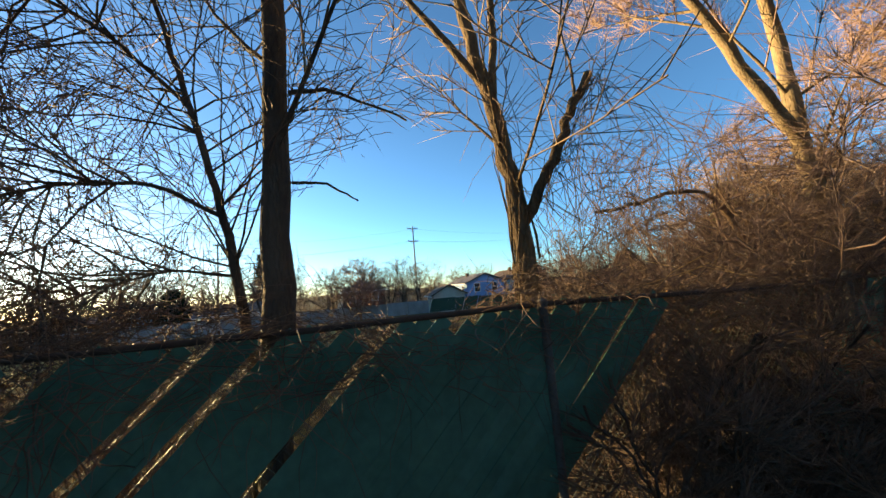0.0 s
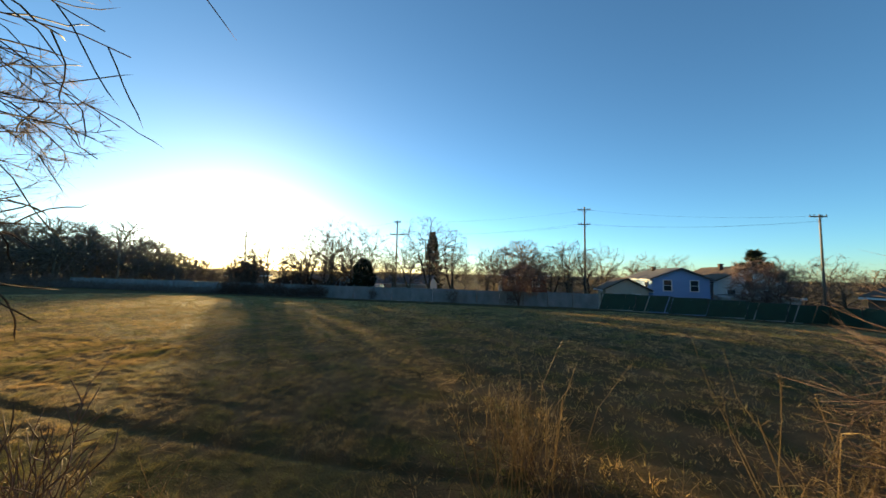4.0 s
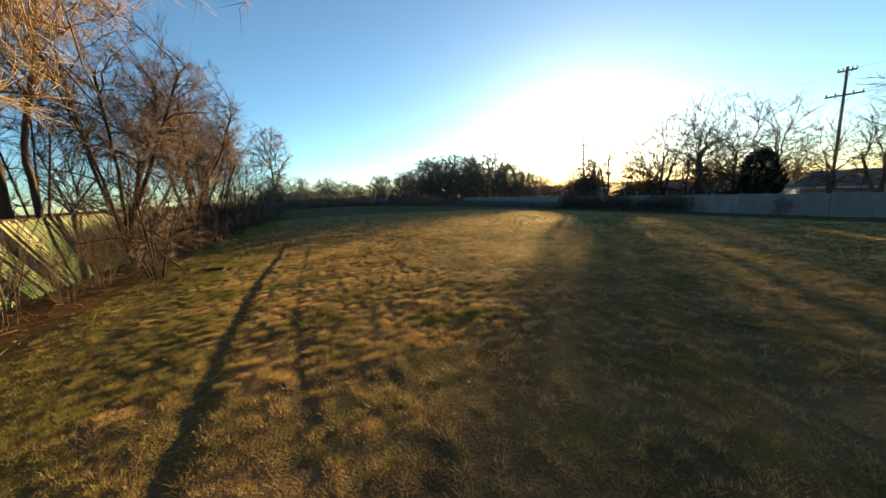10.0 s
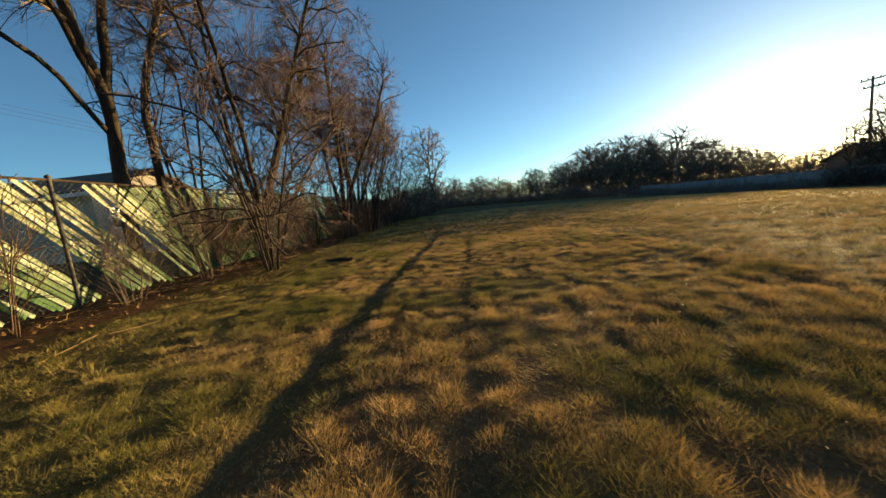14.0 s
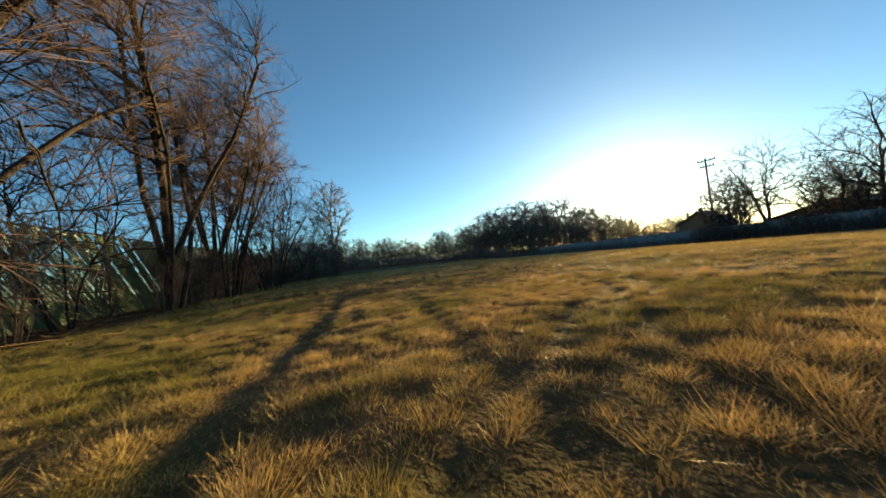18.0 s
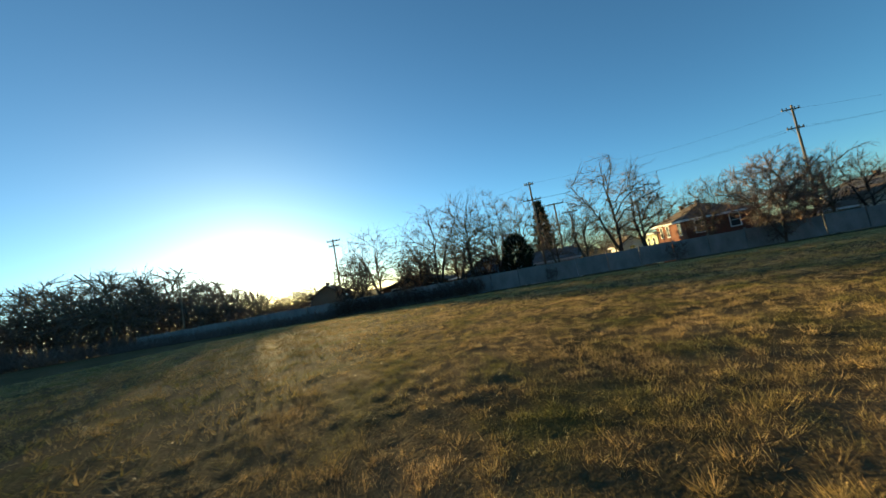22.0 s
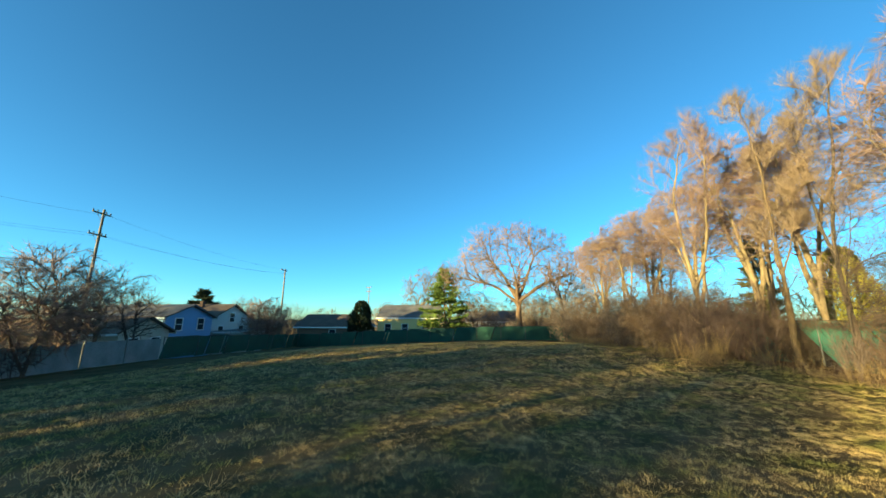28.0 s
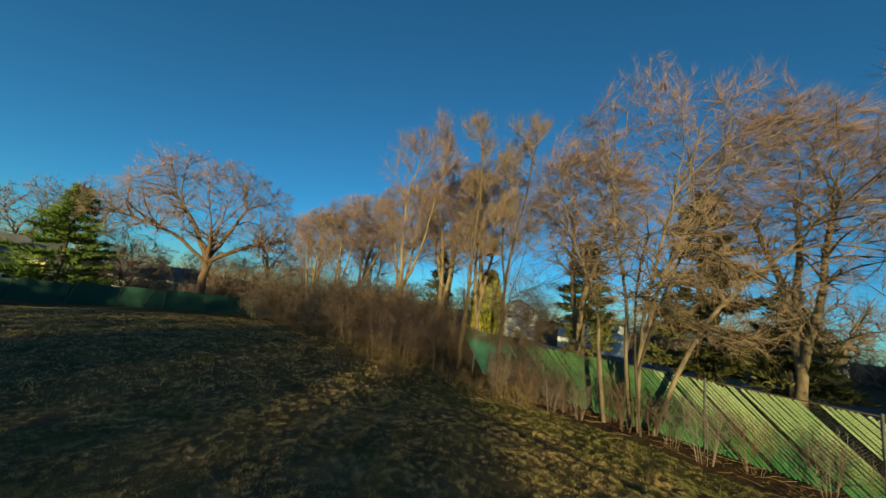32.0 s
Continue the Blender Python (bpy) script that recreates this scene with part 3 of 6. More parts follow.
def slat_fence(name, x0, y0, x1, y1, high, label):
    """A far length of the green slatted fence: posts and bays."""
    f = empty(name, x0, y0, float(ground_z(x0, y0)), label=label, category="fence")
    ln = math.hypot(x1 - x0, y1 - y0)
    ux, uy = (x1 - x0) / ln, (y1 - y0) / ln
    turn = math.degrees(math.atan2(uy, ux))
    n = max(1, round(ln / 3.0))
    for i in range(n + 1):
        s = ln * i / n
        z = float(ground_z(x0 + ux * s, y0 + uy * s)) - f.location.z
        child("post", post_me, f, pose(ux * s, uy * s, z + high - 1.83))
        if i == n:
            continue
        bm = bmesh.new()
        for j in range(32):
            if rng.random() < 0.02:
                continue
            a = s + ln / n * (j + 0.5) / 32
            m = Matrix.Translation((ux * a, uy * a, z + high / 2)) @ pose(0, 0, 0, 0, 0, turn) @ pose(0, 0, 0, 0, -72 + rng.uniform(-1, 1), 0)
            box(bm, -high * 0.51, high * 0.51, -0.004, 0.004, -0.05, 0.05, m)
        part("slat_bay", bm, M["slat_teal"], f)
        t = Tubes()
        t.add([(ux * s, uy * s, z + high), (ux * (s + ln / n), uy * (s + ln / n), z + high)], [0.02, 0.02], 5)
        t.link("top_rail", M["metal"], f)
    return f


slat_fence("mesh_fence", 13.2, 38, 32, 38, 1.6, "dark green slatted fence continuing the far wall")
slat_fence("mesh_fence", 32, 38, 32, 0.4, 1.65, "green slatted fence across the field's end")

# ---------------------------------------------------------------- trees


def bare_tree(x, y, height, r, seed, st=UPRIGHT, bark="bark_grey", twig="twig", label="", name="bare_tree", stems=1, spread=0.3, group="", min_r=None):
    rng = np.random.default_rng(seed)
    st = dict(st)
    if min_r:
        st["min_r"] = min_r
    ob = empty(name, x, y, height_at(x, y), label=label, category="tree" if name != "shrub" else "shrub", group=group)
    limbs, twigs = Tubes(), Tubes()
    for s in range(stems):
        a = rng.uniform(0, 6.28) + s * 2.4
        k = spread if stems > 1 else 0.03
        d = np.array([math.cos(a) * k, math.sin(a) * k, 1.0])
        o = np.array([math.cos(a), math.sin(a), 0]) * (0.12 * (stems > 1)) + [0, 0, -0.12]
        grow(rng, limbs, twigs, o, d, height * (0.62 if st is not SHRUB else 0.7) * rng.uniform(0.85, 1.05), r, 0, st)
    if limbs.n:
        o = limbs.link("trunk", M[bark], ob)
        if stems > 3:
            o["kind"] = "stuff"
    if twigs.n:
        twigs.link("crown", M[twig], ob)
    return ob


def bezier(a, c, b, n):
    t = np.linspace(0, 1, n)[:, None]
    return a * (1 - t) ** 2 + c * 2 * t * (1 - t) + b * t ** 2


def spikes(tubes, p, d, ln, r):
    """Many single thin pointed twigs at once."""
    n = len(p)
    d = d / np.linalg.norm(d, axis=1)[:, None]
    a = np.cross(d, [0.36, 0.48, 0.8])
    a /= np.maximum(np.linalg.norm(a, axis=1), 1e-6)[:, None]
    b = np.cross(d, a)
    ring = [p + r * (math.cos(k * 2.0944) * a + math.sin(k * 2.0944) * b) for k in range(3)]
    tubes.v.append(np.stack([*ring, p + d * ln[:, None]], 1).reshape(-1, 3))
    o = tubes.n + 4 * np.arange(n)[:, None]
    tubes.t.append(np.concatenate([o + [0, 1, 3], o + [1, 2, 3], o + [2, 0, 3]]))
    tubes.n += 4 * n


def crown_tree(x, y, stems, crown, limbs, boughs, twigs, fine, seed, bark="bark_grey", twig="twig", label="", name="bare_tree", group="",
               r_stem=0.15, r_twig=0.008, lift=0.5, twig_len=0.9, category="tree", hollow=0.35, sag=0.0, top=0.0):
    """A leafless tree whose branches fill an uneven egg-shaped crown.
    stems: lists of points; crown: (cx, cy, cz, rx, ry, rz) lobes; limbs, boughs, twigs, fine: counts of each order."""
    r = np.random.default_rng(seed)
    ob = empty(name, x, y, height_at(x, y), label=label, category=category, group=group)
    wood, spray = Tubes(), Tubes()
    lobes = np.array(crown, float)
    vol = np.prod(lobes[:, 3:], axis=1)
    nodes, dirs, rads = [], [], []

    def target(n, lo):
        k = r.choice(len(lobes), n, p=vol / vol.sum())
        d = r.normal(0, 1, (n, 3))
        d /= np.linalg.norm(d, axis=1)[:, None]
        rough = 1 + 0.16 * np.sin(d[:, 0] * 5 + seed) * np.cos(d[:, 1] * 4 + d[:, 2] * 5)
        return lobes[k, :3] + d * lobes[k, 3:] * (rough * (lo + (1 - lo) * r.uniform(0, 1, n) ** 0.45))[:, None]

    def keep(c, rr):
        nodes.append(c[1:])
        g = np.gradient(c, axis=0)[1:]
        dirs.append(g / np.linalg.norm(g, axis=1)[:, None])
        rads.append(rr[1:])

    for si, st in enumerate(stems):
        p = np.array(st, float)
        rad0 = r_stem[min(si, len(r_stem) - 1)] if isinstance(r_stem, tuple) else r_stem
        s, q = np.linspace(0, 1, len(p)), np.linspace(0, 1, len(p) * 3)
        c = np.stack([np.interp(q, s, p[:, k]) for k in range(3)], -1)
        c[1:-1] = (c[:-2] + c[1:-1] * 2 + c[2:]) / 4
        c[1:] += r.normal(0, rad0 * 0.15, c[1:].shape)
        rr = rad0 * np.linspace(1.0, 0.5, len(c)) * r.uniform(0.8, 1.1)
        wood.add(c, rr, 8)
        keep(c[len(c) // 2:], rr[len(c) // 2:])

    def order(tg, shrink, steps_, sides, tubes, r_min, bend):
        N, D, R = np.concatenate(nodes), np.concatenate(dirs), np.concatenate(rads)
        tg = tg[np.argsort(np.linalg.norm(tg - N.mean(0), axis=1))]
        for t in tg:
            v = t - N
            dist = np.linalg.norm(v, axis=1)
            cost = dist * (1.25 - 0.6 * np.sum(v * D, axis=1) / np.maximum(dist, 1e-6)) + r.uniform(0, 0.25, len(N)) * dist
            i = int(np.argmin(cost))
            a, ln = N[i], dist[i]
            c = bezier(a, a + D[i] * ln * 0.22 + (t - a) * 0.25 + [0, 0, ln * bend], t, steps_)
            c[1:-1] += r.normal(0, ln * 0.025, c[1:-1].shape)
            rr = np.linspace(max(R[i] * shrink, r_min), max(R[i] * shrink * 0.4, r_min), steps_)
            tubes.add(c, rr, sides)
            keep(c, rr)

    order(target(limbs, 0.55), 0.62, 7, 5, wood, r_twig * 2.5, 0.06 * lift)
    order(target(boughs, hollow), 0.6, 4, 4, wood, r_twig * 1.7, 0.04 * lift)
    first = len(nodes)
    order(target(twigs, hollow), 0.55, 4, 3, spray, r_twig, 0.03 * lift)
    N, D = np.concatenate(nodes[first - boughs:]), np.concatenate(dirs[first - boughs:])
    share = np.clip((N[:, 2] - N[:, 2].min()) / np.ptp(N[:, 2]), 0.05, 1.0) ** top
    i = r.choice(len(N), fine, p=share / share.sum())
    out = N[i] - lobes[0, :3] - [0, 0, -lobes[0, 5] * 0.8]
    out /= np.linalg.norm(out, axis=1)[:, None]
    d = D[i] * 1.0 + out * 0.3 + r.normal(0, 0.36, (fine, 3)) + [0, 0, 0.3 * lift - sag]
    spikes(spray, N[i], d, twig_len * r.uniform(0.35, 1.15, fine), r_twig * 0.85)
    wood.link("trunk", M[bark], ob)
    spray.link("crown", M[twig], ob)
    return ob


# broad old trees and rows beyond the wall
north_src = []
for k, (bk, spread_, low) in enumerate((("bark_dark", 3.6, 2.6), ("bark_grey", 2.4, 3.0), ("bark_dark", 2.2, 2.4), ("bark_grey", 3.3, 3.0))):
    north_src.append(crown_tree(0, -520 - 9 * k, [[(0, 0, -0.2), (0.1, 0, 1.2), (0.2, 0.1, low), (0.1, 0, 4.6)], [(0.15, 0, 1.2), (-0.5, 0.2, 2.8), (-0.9, 0.3, 4.4)]],
                                [(0, 0, 5.6, spread_, spread_, 3.4), (0.8, -0.5, 4.4, spread_ * 0.9, spread_ * 0.9, 2.2)], 12, 60, 480, 3000, 100 + k, bk, "twig_far", "leafless tree behind the pale far wall",
                                group="trees behind the wall", r_stem=0.16, r_twig=0.009, twig_len=0.6))
north = [(-5.6, 39.4, 10.3, 0), (-3.0, 41.0, 9.2, 2), (-19.0, 40.6, 10.8, 1), (-22.6, 40.9, 10.2, 0), (-16.3, 40.8, 10.2, 2), (-13.8, 41, 9.4, 1), (-30.0, 41.4, 9.8, 3), (-31.8, 40.9, 7.6, 0),
         (1.4, 39.6, 6.6, 1), (8.6, 40.2, 7.0, 2), (10.4, 40.6, 7.4, 1), (12.2, 39.8, 6.6, 2), (6.0, 62, 11, 3), (13, 62, 11, 0), (19, 64, 10.5, 3), (37, 50, 7.5, 0), (40.5, 48, 7, 3), (43.5, 47, 6.5, 0), (35.6, 46, 6.0, 3),
         (-8.5, 55, 9, 0), (-18, 56, 9, 3), (-20.8, 42, 8.8, 2), (-25.0, 42, 8.4, 1), (-10.8, 41.5, 7.6, 3), (-8.2, 40.2, 7.8, 1), (-33.5, 42, 5.8, 2), (-24, 55, 9, 1), (-30, 53, 8, 3), (0, 66, 10, 0), (26, 64, 9.5, 3), (45, 56, 9, 0), (50, 50, 8, 3), (30, 62, 9, 1)]
for k, (x, y, h, i) in enumerate(north):
    c = copy_thing(north_src[i], pose(x, y, height_at(x, y), 0, 0, 61.0 * k))
    c.scale = (h / 9.0, h / 9.0, h / 9.0)
for ob in north_src:
    for o in (*ob.children_recursive, ob):
        bpy.data.objects.remove(o)

# the great spreading tree and its neighbours at the field's east end
crown_tree(36.5, 3.5, [[(0, 0, -0.2), (0, 0.1, 2.0), (0.2, 0, 4.5)]], [(0, 0, 6.6, 3.6, 3.8, 3.8)], 14, 90, 700, 3600, 22, "bark_dark", "twig_red", "leafless rounded tree beside the huge tree", r_stem=0.24, r_twig=0.013)
crown_tree(44.5, 19.5, [[(0, 0, -0.2), (0, 0, 3.0), (0.3, 0, 5.0)], [(0, 0, 2.4), (-0.6, 0.5, 5.0)]], [(0, 0, 8.4, 3.2, 3.6, 3.9)], 14, 80, 500, 2600, 23, "bark_grey", "twig_far", "leafless vase-shaped tree behind the yellow house", r_stem=0.22, r_twig=0.015)
crown_tree(60, 27, [[(0, 0, -0.2), (0, 0, 3.0), (0.3, 0, 6.0)], [(0, 0, 2.4), (-0.8, 0.8, 6.0)]], [(0, 0, 9.4, 4.4, 4.6, 4.6)], 14, 80, 500, 2600, 24, "bark_grey", "twig_far", "leafless vase-shaped tree behind the yellow house", r_stem=0.28, r_twig=0.02)
for k, (x, y, h, w) in enumerate(((38.5, 15.0, 6.4, 3.2), (37.5, 6.5, 5.4, 3.4), (36.5, -0.5, 6.2, 3.2), (40.5, 0.5, 7.4, 3.4), (43.0, 7.5, 6.6, 3.6))):
    crown_tree(x, y, [[(0, 0, -0.2), (0.3, 0.1, 1.4)], [(0.2, 0, -0.2), (-0.5, 0.4, 1.5)], [(0, 0.2, -0.2), (0.2, -0.6, 1.6)]], [(0, 0, h * 0.55, w, w, h * 0.46)], 16, 90, 700, 4600, 260 + k, "bark_brown", "twig_red",
               "rounded brown leafless thicket tree behind the end fence", group="thicket trees by the end fence", r_stem=0.09, r_twig=0.013)

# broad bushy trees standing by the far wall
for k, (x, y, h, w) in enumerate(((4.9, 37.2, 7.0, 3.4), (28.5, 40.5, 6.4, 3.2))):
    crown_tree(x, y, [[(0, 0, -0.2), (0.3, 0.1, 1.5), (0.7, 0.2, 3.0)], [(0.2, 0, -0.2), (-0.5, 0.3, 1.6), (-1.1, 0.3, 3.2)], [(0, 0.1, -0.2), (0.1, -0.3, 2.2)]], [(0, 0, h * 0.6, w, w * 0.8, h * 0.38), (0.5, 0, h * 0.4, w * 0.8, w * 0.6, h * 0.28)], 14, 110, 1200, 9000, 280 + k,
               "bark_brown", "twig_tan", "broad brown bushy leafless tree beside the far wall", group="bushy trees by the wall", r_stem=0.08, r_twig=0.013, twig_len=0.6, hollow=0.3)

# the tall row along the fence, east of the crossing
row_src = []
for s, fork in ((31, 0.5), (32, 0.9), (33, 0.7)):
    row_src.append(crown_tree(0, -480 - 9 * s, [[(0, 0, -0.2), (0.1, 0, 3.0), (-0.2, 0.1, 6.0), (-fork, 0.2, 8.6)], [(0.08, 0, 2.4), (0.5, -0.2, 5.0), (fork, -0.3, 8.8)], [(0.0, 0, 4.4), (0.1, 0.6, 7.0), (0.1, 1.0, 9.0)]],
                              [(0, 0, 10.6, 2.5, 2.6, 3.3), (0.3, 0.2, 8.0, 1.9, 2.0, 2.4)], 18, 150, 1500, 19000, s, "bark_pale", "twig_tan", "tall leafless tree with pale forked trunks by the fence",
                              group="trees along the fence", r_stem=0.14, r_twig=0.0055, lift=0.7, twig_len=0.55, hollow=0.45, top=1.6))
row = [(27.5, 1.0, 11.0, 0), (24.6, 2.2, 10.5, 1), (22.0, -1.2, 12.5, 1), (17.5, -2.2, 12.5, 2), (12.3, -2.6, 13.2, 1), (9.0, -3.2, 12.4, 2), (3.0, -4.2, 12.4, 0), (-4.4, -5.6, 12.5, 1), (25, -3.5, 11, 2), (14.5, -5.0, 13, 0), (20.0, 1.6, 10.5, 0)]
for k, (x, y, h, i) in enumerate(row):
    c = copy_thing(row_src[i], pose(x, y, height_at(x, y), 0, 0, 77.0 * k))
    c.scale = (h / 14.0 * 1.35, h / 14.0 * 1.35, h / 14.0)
for ob in row_src:
    for o in (*ob.children_recursive, ob):
        bpy.data.objects.remove(o)
# the two trees that the way in passes between, and the forked one beyond


def limb_tree(name, x, y, label, bark, twig, runs, seed, st, tail=True, first=0.35, haze=0):
    """A tree with its main limbs given; each run: points from the base, start and end radius, number of side branches."""
    rng = np.random.default_rng(seed)
    ob = empty(name, x, y, height_at(x, y), label=label, category="tree")
    limbs, twigs = Tubes(), Tubes()
    limbs.origin = twigs.origin = np.array([x, y, height_at(x, y)])
    for pts, r0, r1, n, ln in runs:
        p = np.array(pts, float)
        s = np.linspace(0, 1, len(p))
        q = np.linspace(0, 1, len(p) * 4)
        c = np.stack([np.interp(q, s, p[:, k]) for k in range(3)], -1)
        c[1:-1] = (c[:-2] + c[1:-1] * 2 + c[2:]) / 4
        c[1:] += rng.normal(0, r0 * 0.12, c[1:].shape)
        limbs.add(c, np.linspace(r0, r1, len(c)) * (1 + rng.normal(0, 0.04, len(c))), 12)
        for k in range(n):
            f = rng.uniform(first, 1.0)
            i = min(int(f * (len(c) - 1)), len(c) - 2)
            d = c[i + 1] - c[i]
            d /= np.linalg.norm(d)
            side = rot_about(np.cross(d, [0.3, 0.8, 0.4]), d, rng.uniform(0, 6.28))
            nd = rot_about(d, side, radians(rng.normal(50, 12)))
            grow(rng, limbs, twigs, c[i], nd, ln * rng.uniform(0.6, 1.2), max(r1 * 0.45, 0.008), 2, st)
        if tail:
            grow(rng, limbs, twigs, c[-1], c[-1] - c[-3], ln * 1.6, r1, 1, st)
    if haze:
        # the cloud of finest twigs high in the crown
        tips = np.concatenate(twigs.v)
        tips = tips[tips[:, 2] > 5.4]
        p = tips[rng.integers(0, len(tips), haze)]
        axis = np.array([p[:, 0].mean(), p[:, 1].mean(), 3.0])
        out = p - axis
        out /= np.linalg.norm(out, axis=1)[:, None]
        spikes(twigs, p, out + rng.normal(0, 0.5, p.shape), rng.uniform(0.2, 0.7, haze), 0.0045)
    limbs.link("trunk", M[bark], ob)
    twigs.link("crown", M[twig], ob)
    return ob


NEAR = dict(UPRIGHT, kids=(9, 7, 7, 6), wobble=0.17, segs=(7, 6, 6, 6, 5))
HIGH = dict(UPRIGHT, kids=(8, 6, 6, 8), segs=(7, 6, 4, 3, 1))
limb_tree("bare_tree", 4.27, 0.13, "dark straight trunk with thin drooping branches at the fence", "bark_dark", "twig",
          [([(-0.03, 0, -0.1), (0.0, 0, 1.7), (0.02, 0.02, 3.0), (0.05, 0.03, 4.2), (0.0, -0.2, 6.2), (-0.3, -0.5, 8.5)], 0.10, 0.045, 5, 2.2),
           ([(0.05, 0.03, 4.2), (0.5, -0.1, 5.6), (1.0, -0.4, 8.0)], 0.06, 0.035, 5, 2.0)], 41, HIGH, haze=9000)
limb_tree("bare_tree", 3.98, 0.42, "thin leaning trunk tangled with drooping twigs", "bark_dark", "twig_dark",
          [([(0.12, 0, -0.1), (0.1, 0, 1.6), (-0.02, 0.05, 2.3), (-0.12, 0.08, 2.75), (-0.3, 0.12, 3.4), (-0.5, 0.15, 4.1)], 0.04, 0.016, 30, 1.5),
           ([(-0.08, 0.05, 2.6), (-0.5, 0.1, 2.85), (-1.0, 0.1, 2.85), (-1.9, 0.0, 2.55)], 0.016, 0.008, 24, 1.3),
           ([(-0.3, 0.1, 3.4), (-0.8, 0.0, 3.9), (-1.7, -0.2, 4.2)], 0.016, 0.008, 24, 1.4),
           ([(0.0, 0.05, 2.2), (-0.5, 0.3, 2.3), (-1.4, 0.5, 2.1)], 0.012, 0.005, 22, 1.0)], 42, dict(NEAR, min_r=0.003, up=(0, 0, -0.1, -0.3, -0.3)))
limb_tree("bare_tree", 6.14, 0.70, "rough leaning trunk wrapped in dry hanging vines", "bark_vine", "twig_red",
          [([(0.04, 0.0, -0.1), (0.05, -0.02, 1.2), (0.03, -0.05, 2.5), (-0.04, 0.0, 3.1), (-0.12, 0.05, 3.7), (-0.25, 0.18, 4.6), (-0.35, 0.3, 6.0), (-0.6, 0.5, 8.8)], 0.105, 0.04, 6, 2.0),
           ([(-0.14, 0.06, 3.8), (-0.45, 0.1, 4.25), (-0.8, 0.15, 4.7), (-1.3, 0.2, 5.8)], 0.045, 0.02, 6, 1.2),
           ([(-0.10, 0.05, 3.6), (0.02, 0.1, 4.4), (0.0, 0.0, 5.5), (0.2, 0.0, 7.5)], 0.045, 0.02, 6, 1.4)], 43, HIGH, haze=9000)


def broken_limb(x, y, runs, mat, label, category="branch", name="dead_branch"):
    ob = empty(name, x, y, height_at(x, y), label=label, category=category)
    for pts, r0, r1 in runs:
        t = Tubes()
        p = np.array(pts, float)
        q = np.linspace(0, 1, len(p) * 4)
        s = np.linspace(0, 1, len(p))
        c = np.stack([np.interp(q, s, p[:, k]) for k in range(3)], -1)
        c[1:-1] = (c[:-2] + c[1:-1] * 2 + c[2:]) / 4 + np.random.normal(0, r0 * 0.25, c[1:-1].shape)
        t.add(c, np.linspace(r0, r1, len(c)), 8)
        t.link("limb", M[mat], ob)
    return ob


broken_limb(6.16, 0.65, [([(0.0, 0.0, 2.45), (0.22, -0.08, 2.85), (0.45, -0.18, 3.35), (0.68, -0.26, 3.78)], 0.055, 0.04),
                         ([(0.55, -0.22, 3.5), (0.56, -0.2, 3.9), (0.5, -0.2, 4.25)], 0.016, 0.008)], "bark_vine", "broken-off side limb of the vine-wrapped tree")
broken_limb(4.32, 0.15, [([(0.06, 0.0, 3.30), (0.25, -0.02, 3.33), (0.45, -0.05, 3.27), (0.78, -0.1, 3.10)], 0.016, 0.007),
                         ([(0.42, -0.04, 3.28), (0.46, -0.04, 3.36), (0.52, -0.05, 3.42)], 0.007, 0.004),
                         ([(0.06, 0.0, 2.72), (0.25, 0.0, 2.72), (0.45, 0.0, 2.60)], 0.011, 0.005)], "bark_dark", "bare dead side branches of the dark trunk")
broken_limb(8.9, 1.2, [([(0.55, 0.1, 2.75), (0.2, 0.0, 2.95), (-0.4, 0.0, 2.95), (-0.9, 0.0, 2.8), (-1.5, 0.0, 2.72)], 0.03, 0.018),
                       ([(0.55, 0.1, 2.8), (0.9, 0.1, 2.3), (1.1, 0.1, 0.0)], 0.04, 0.045)], "bark_brown", "arching dead branch above the thicket")
rv = np.random.default_rng(91)
vines = empty("dry_vines", 6.5, 0.45, 0.0, label="dry brown vines hanging in a tangle from the limbs", category="vine")
for k in range(330):
    if k % 66 == 0:
        t = Tubes()
        t.origin = np.array([6.5, 0.45, 0.0])
    f = rv.uniform(0, 1)
    if k % 3 == 0:
        s = np.array([-0.3, 0.15, 1.4]) + f * np.array([-0.15, 0.1, 2.4])
    elif k % 3 == 1:
        s = np.array([-0.3, 0.1, 2.5]) + f * np.array([0.72, -0.28, 1.35])
    else:
        s = np.array([0.3, 0.1, 2.9]) + f * np.array([1.5, 0.5, 0.3]) + [0, 0, rv.uniform(-0.4, 0.5)]
    d = rv.normal(0, 1, 3)
    d[1] *= 0.6
    d /= np.linalg.norm(d)
    ln = rv.uniform(0.4, 1.9)
    pts = [s]
    for j in range(6):
        d = d + rv.normal(0, 0.38, 3) + [0, 0, -0.3]
        d /= np.linalg.norm(d)
        pts.append(pts[-1] + d * ln / 6)
    t.add(pts, np.linspace(0.0042, 0.002, 7), 3, tip=True)
    if k % 66 == 65:
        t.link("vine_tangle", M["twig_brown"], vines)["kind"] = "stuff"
wound = Tubes()
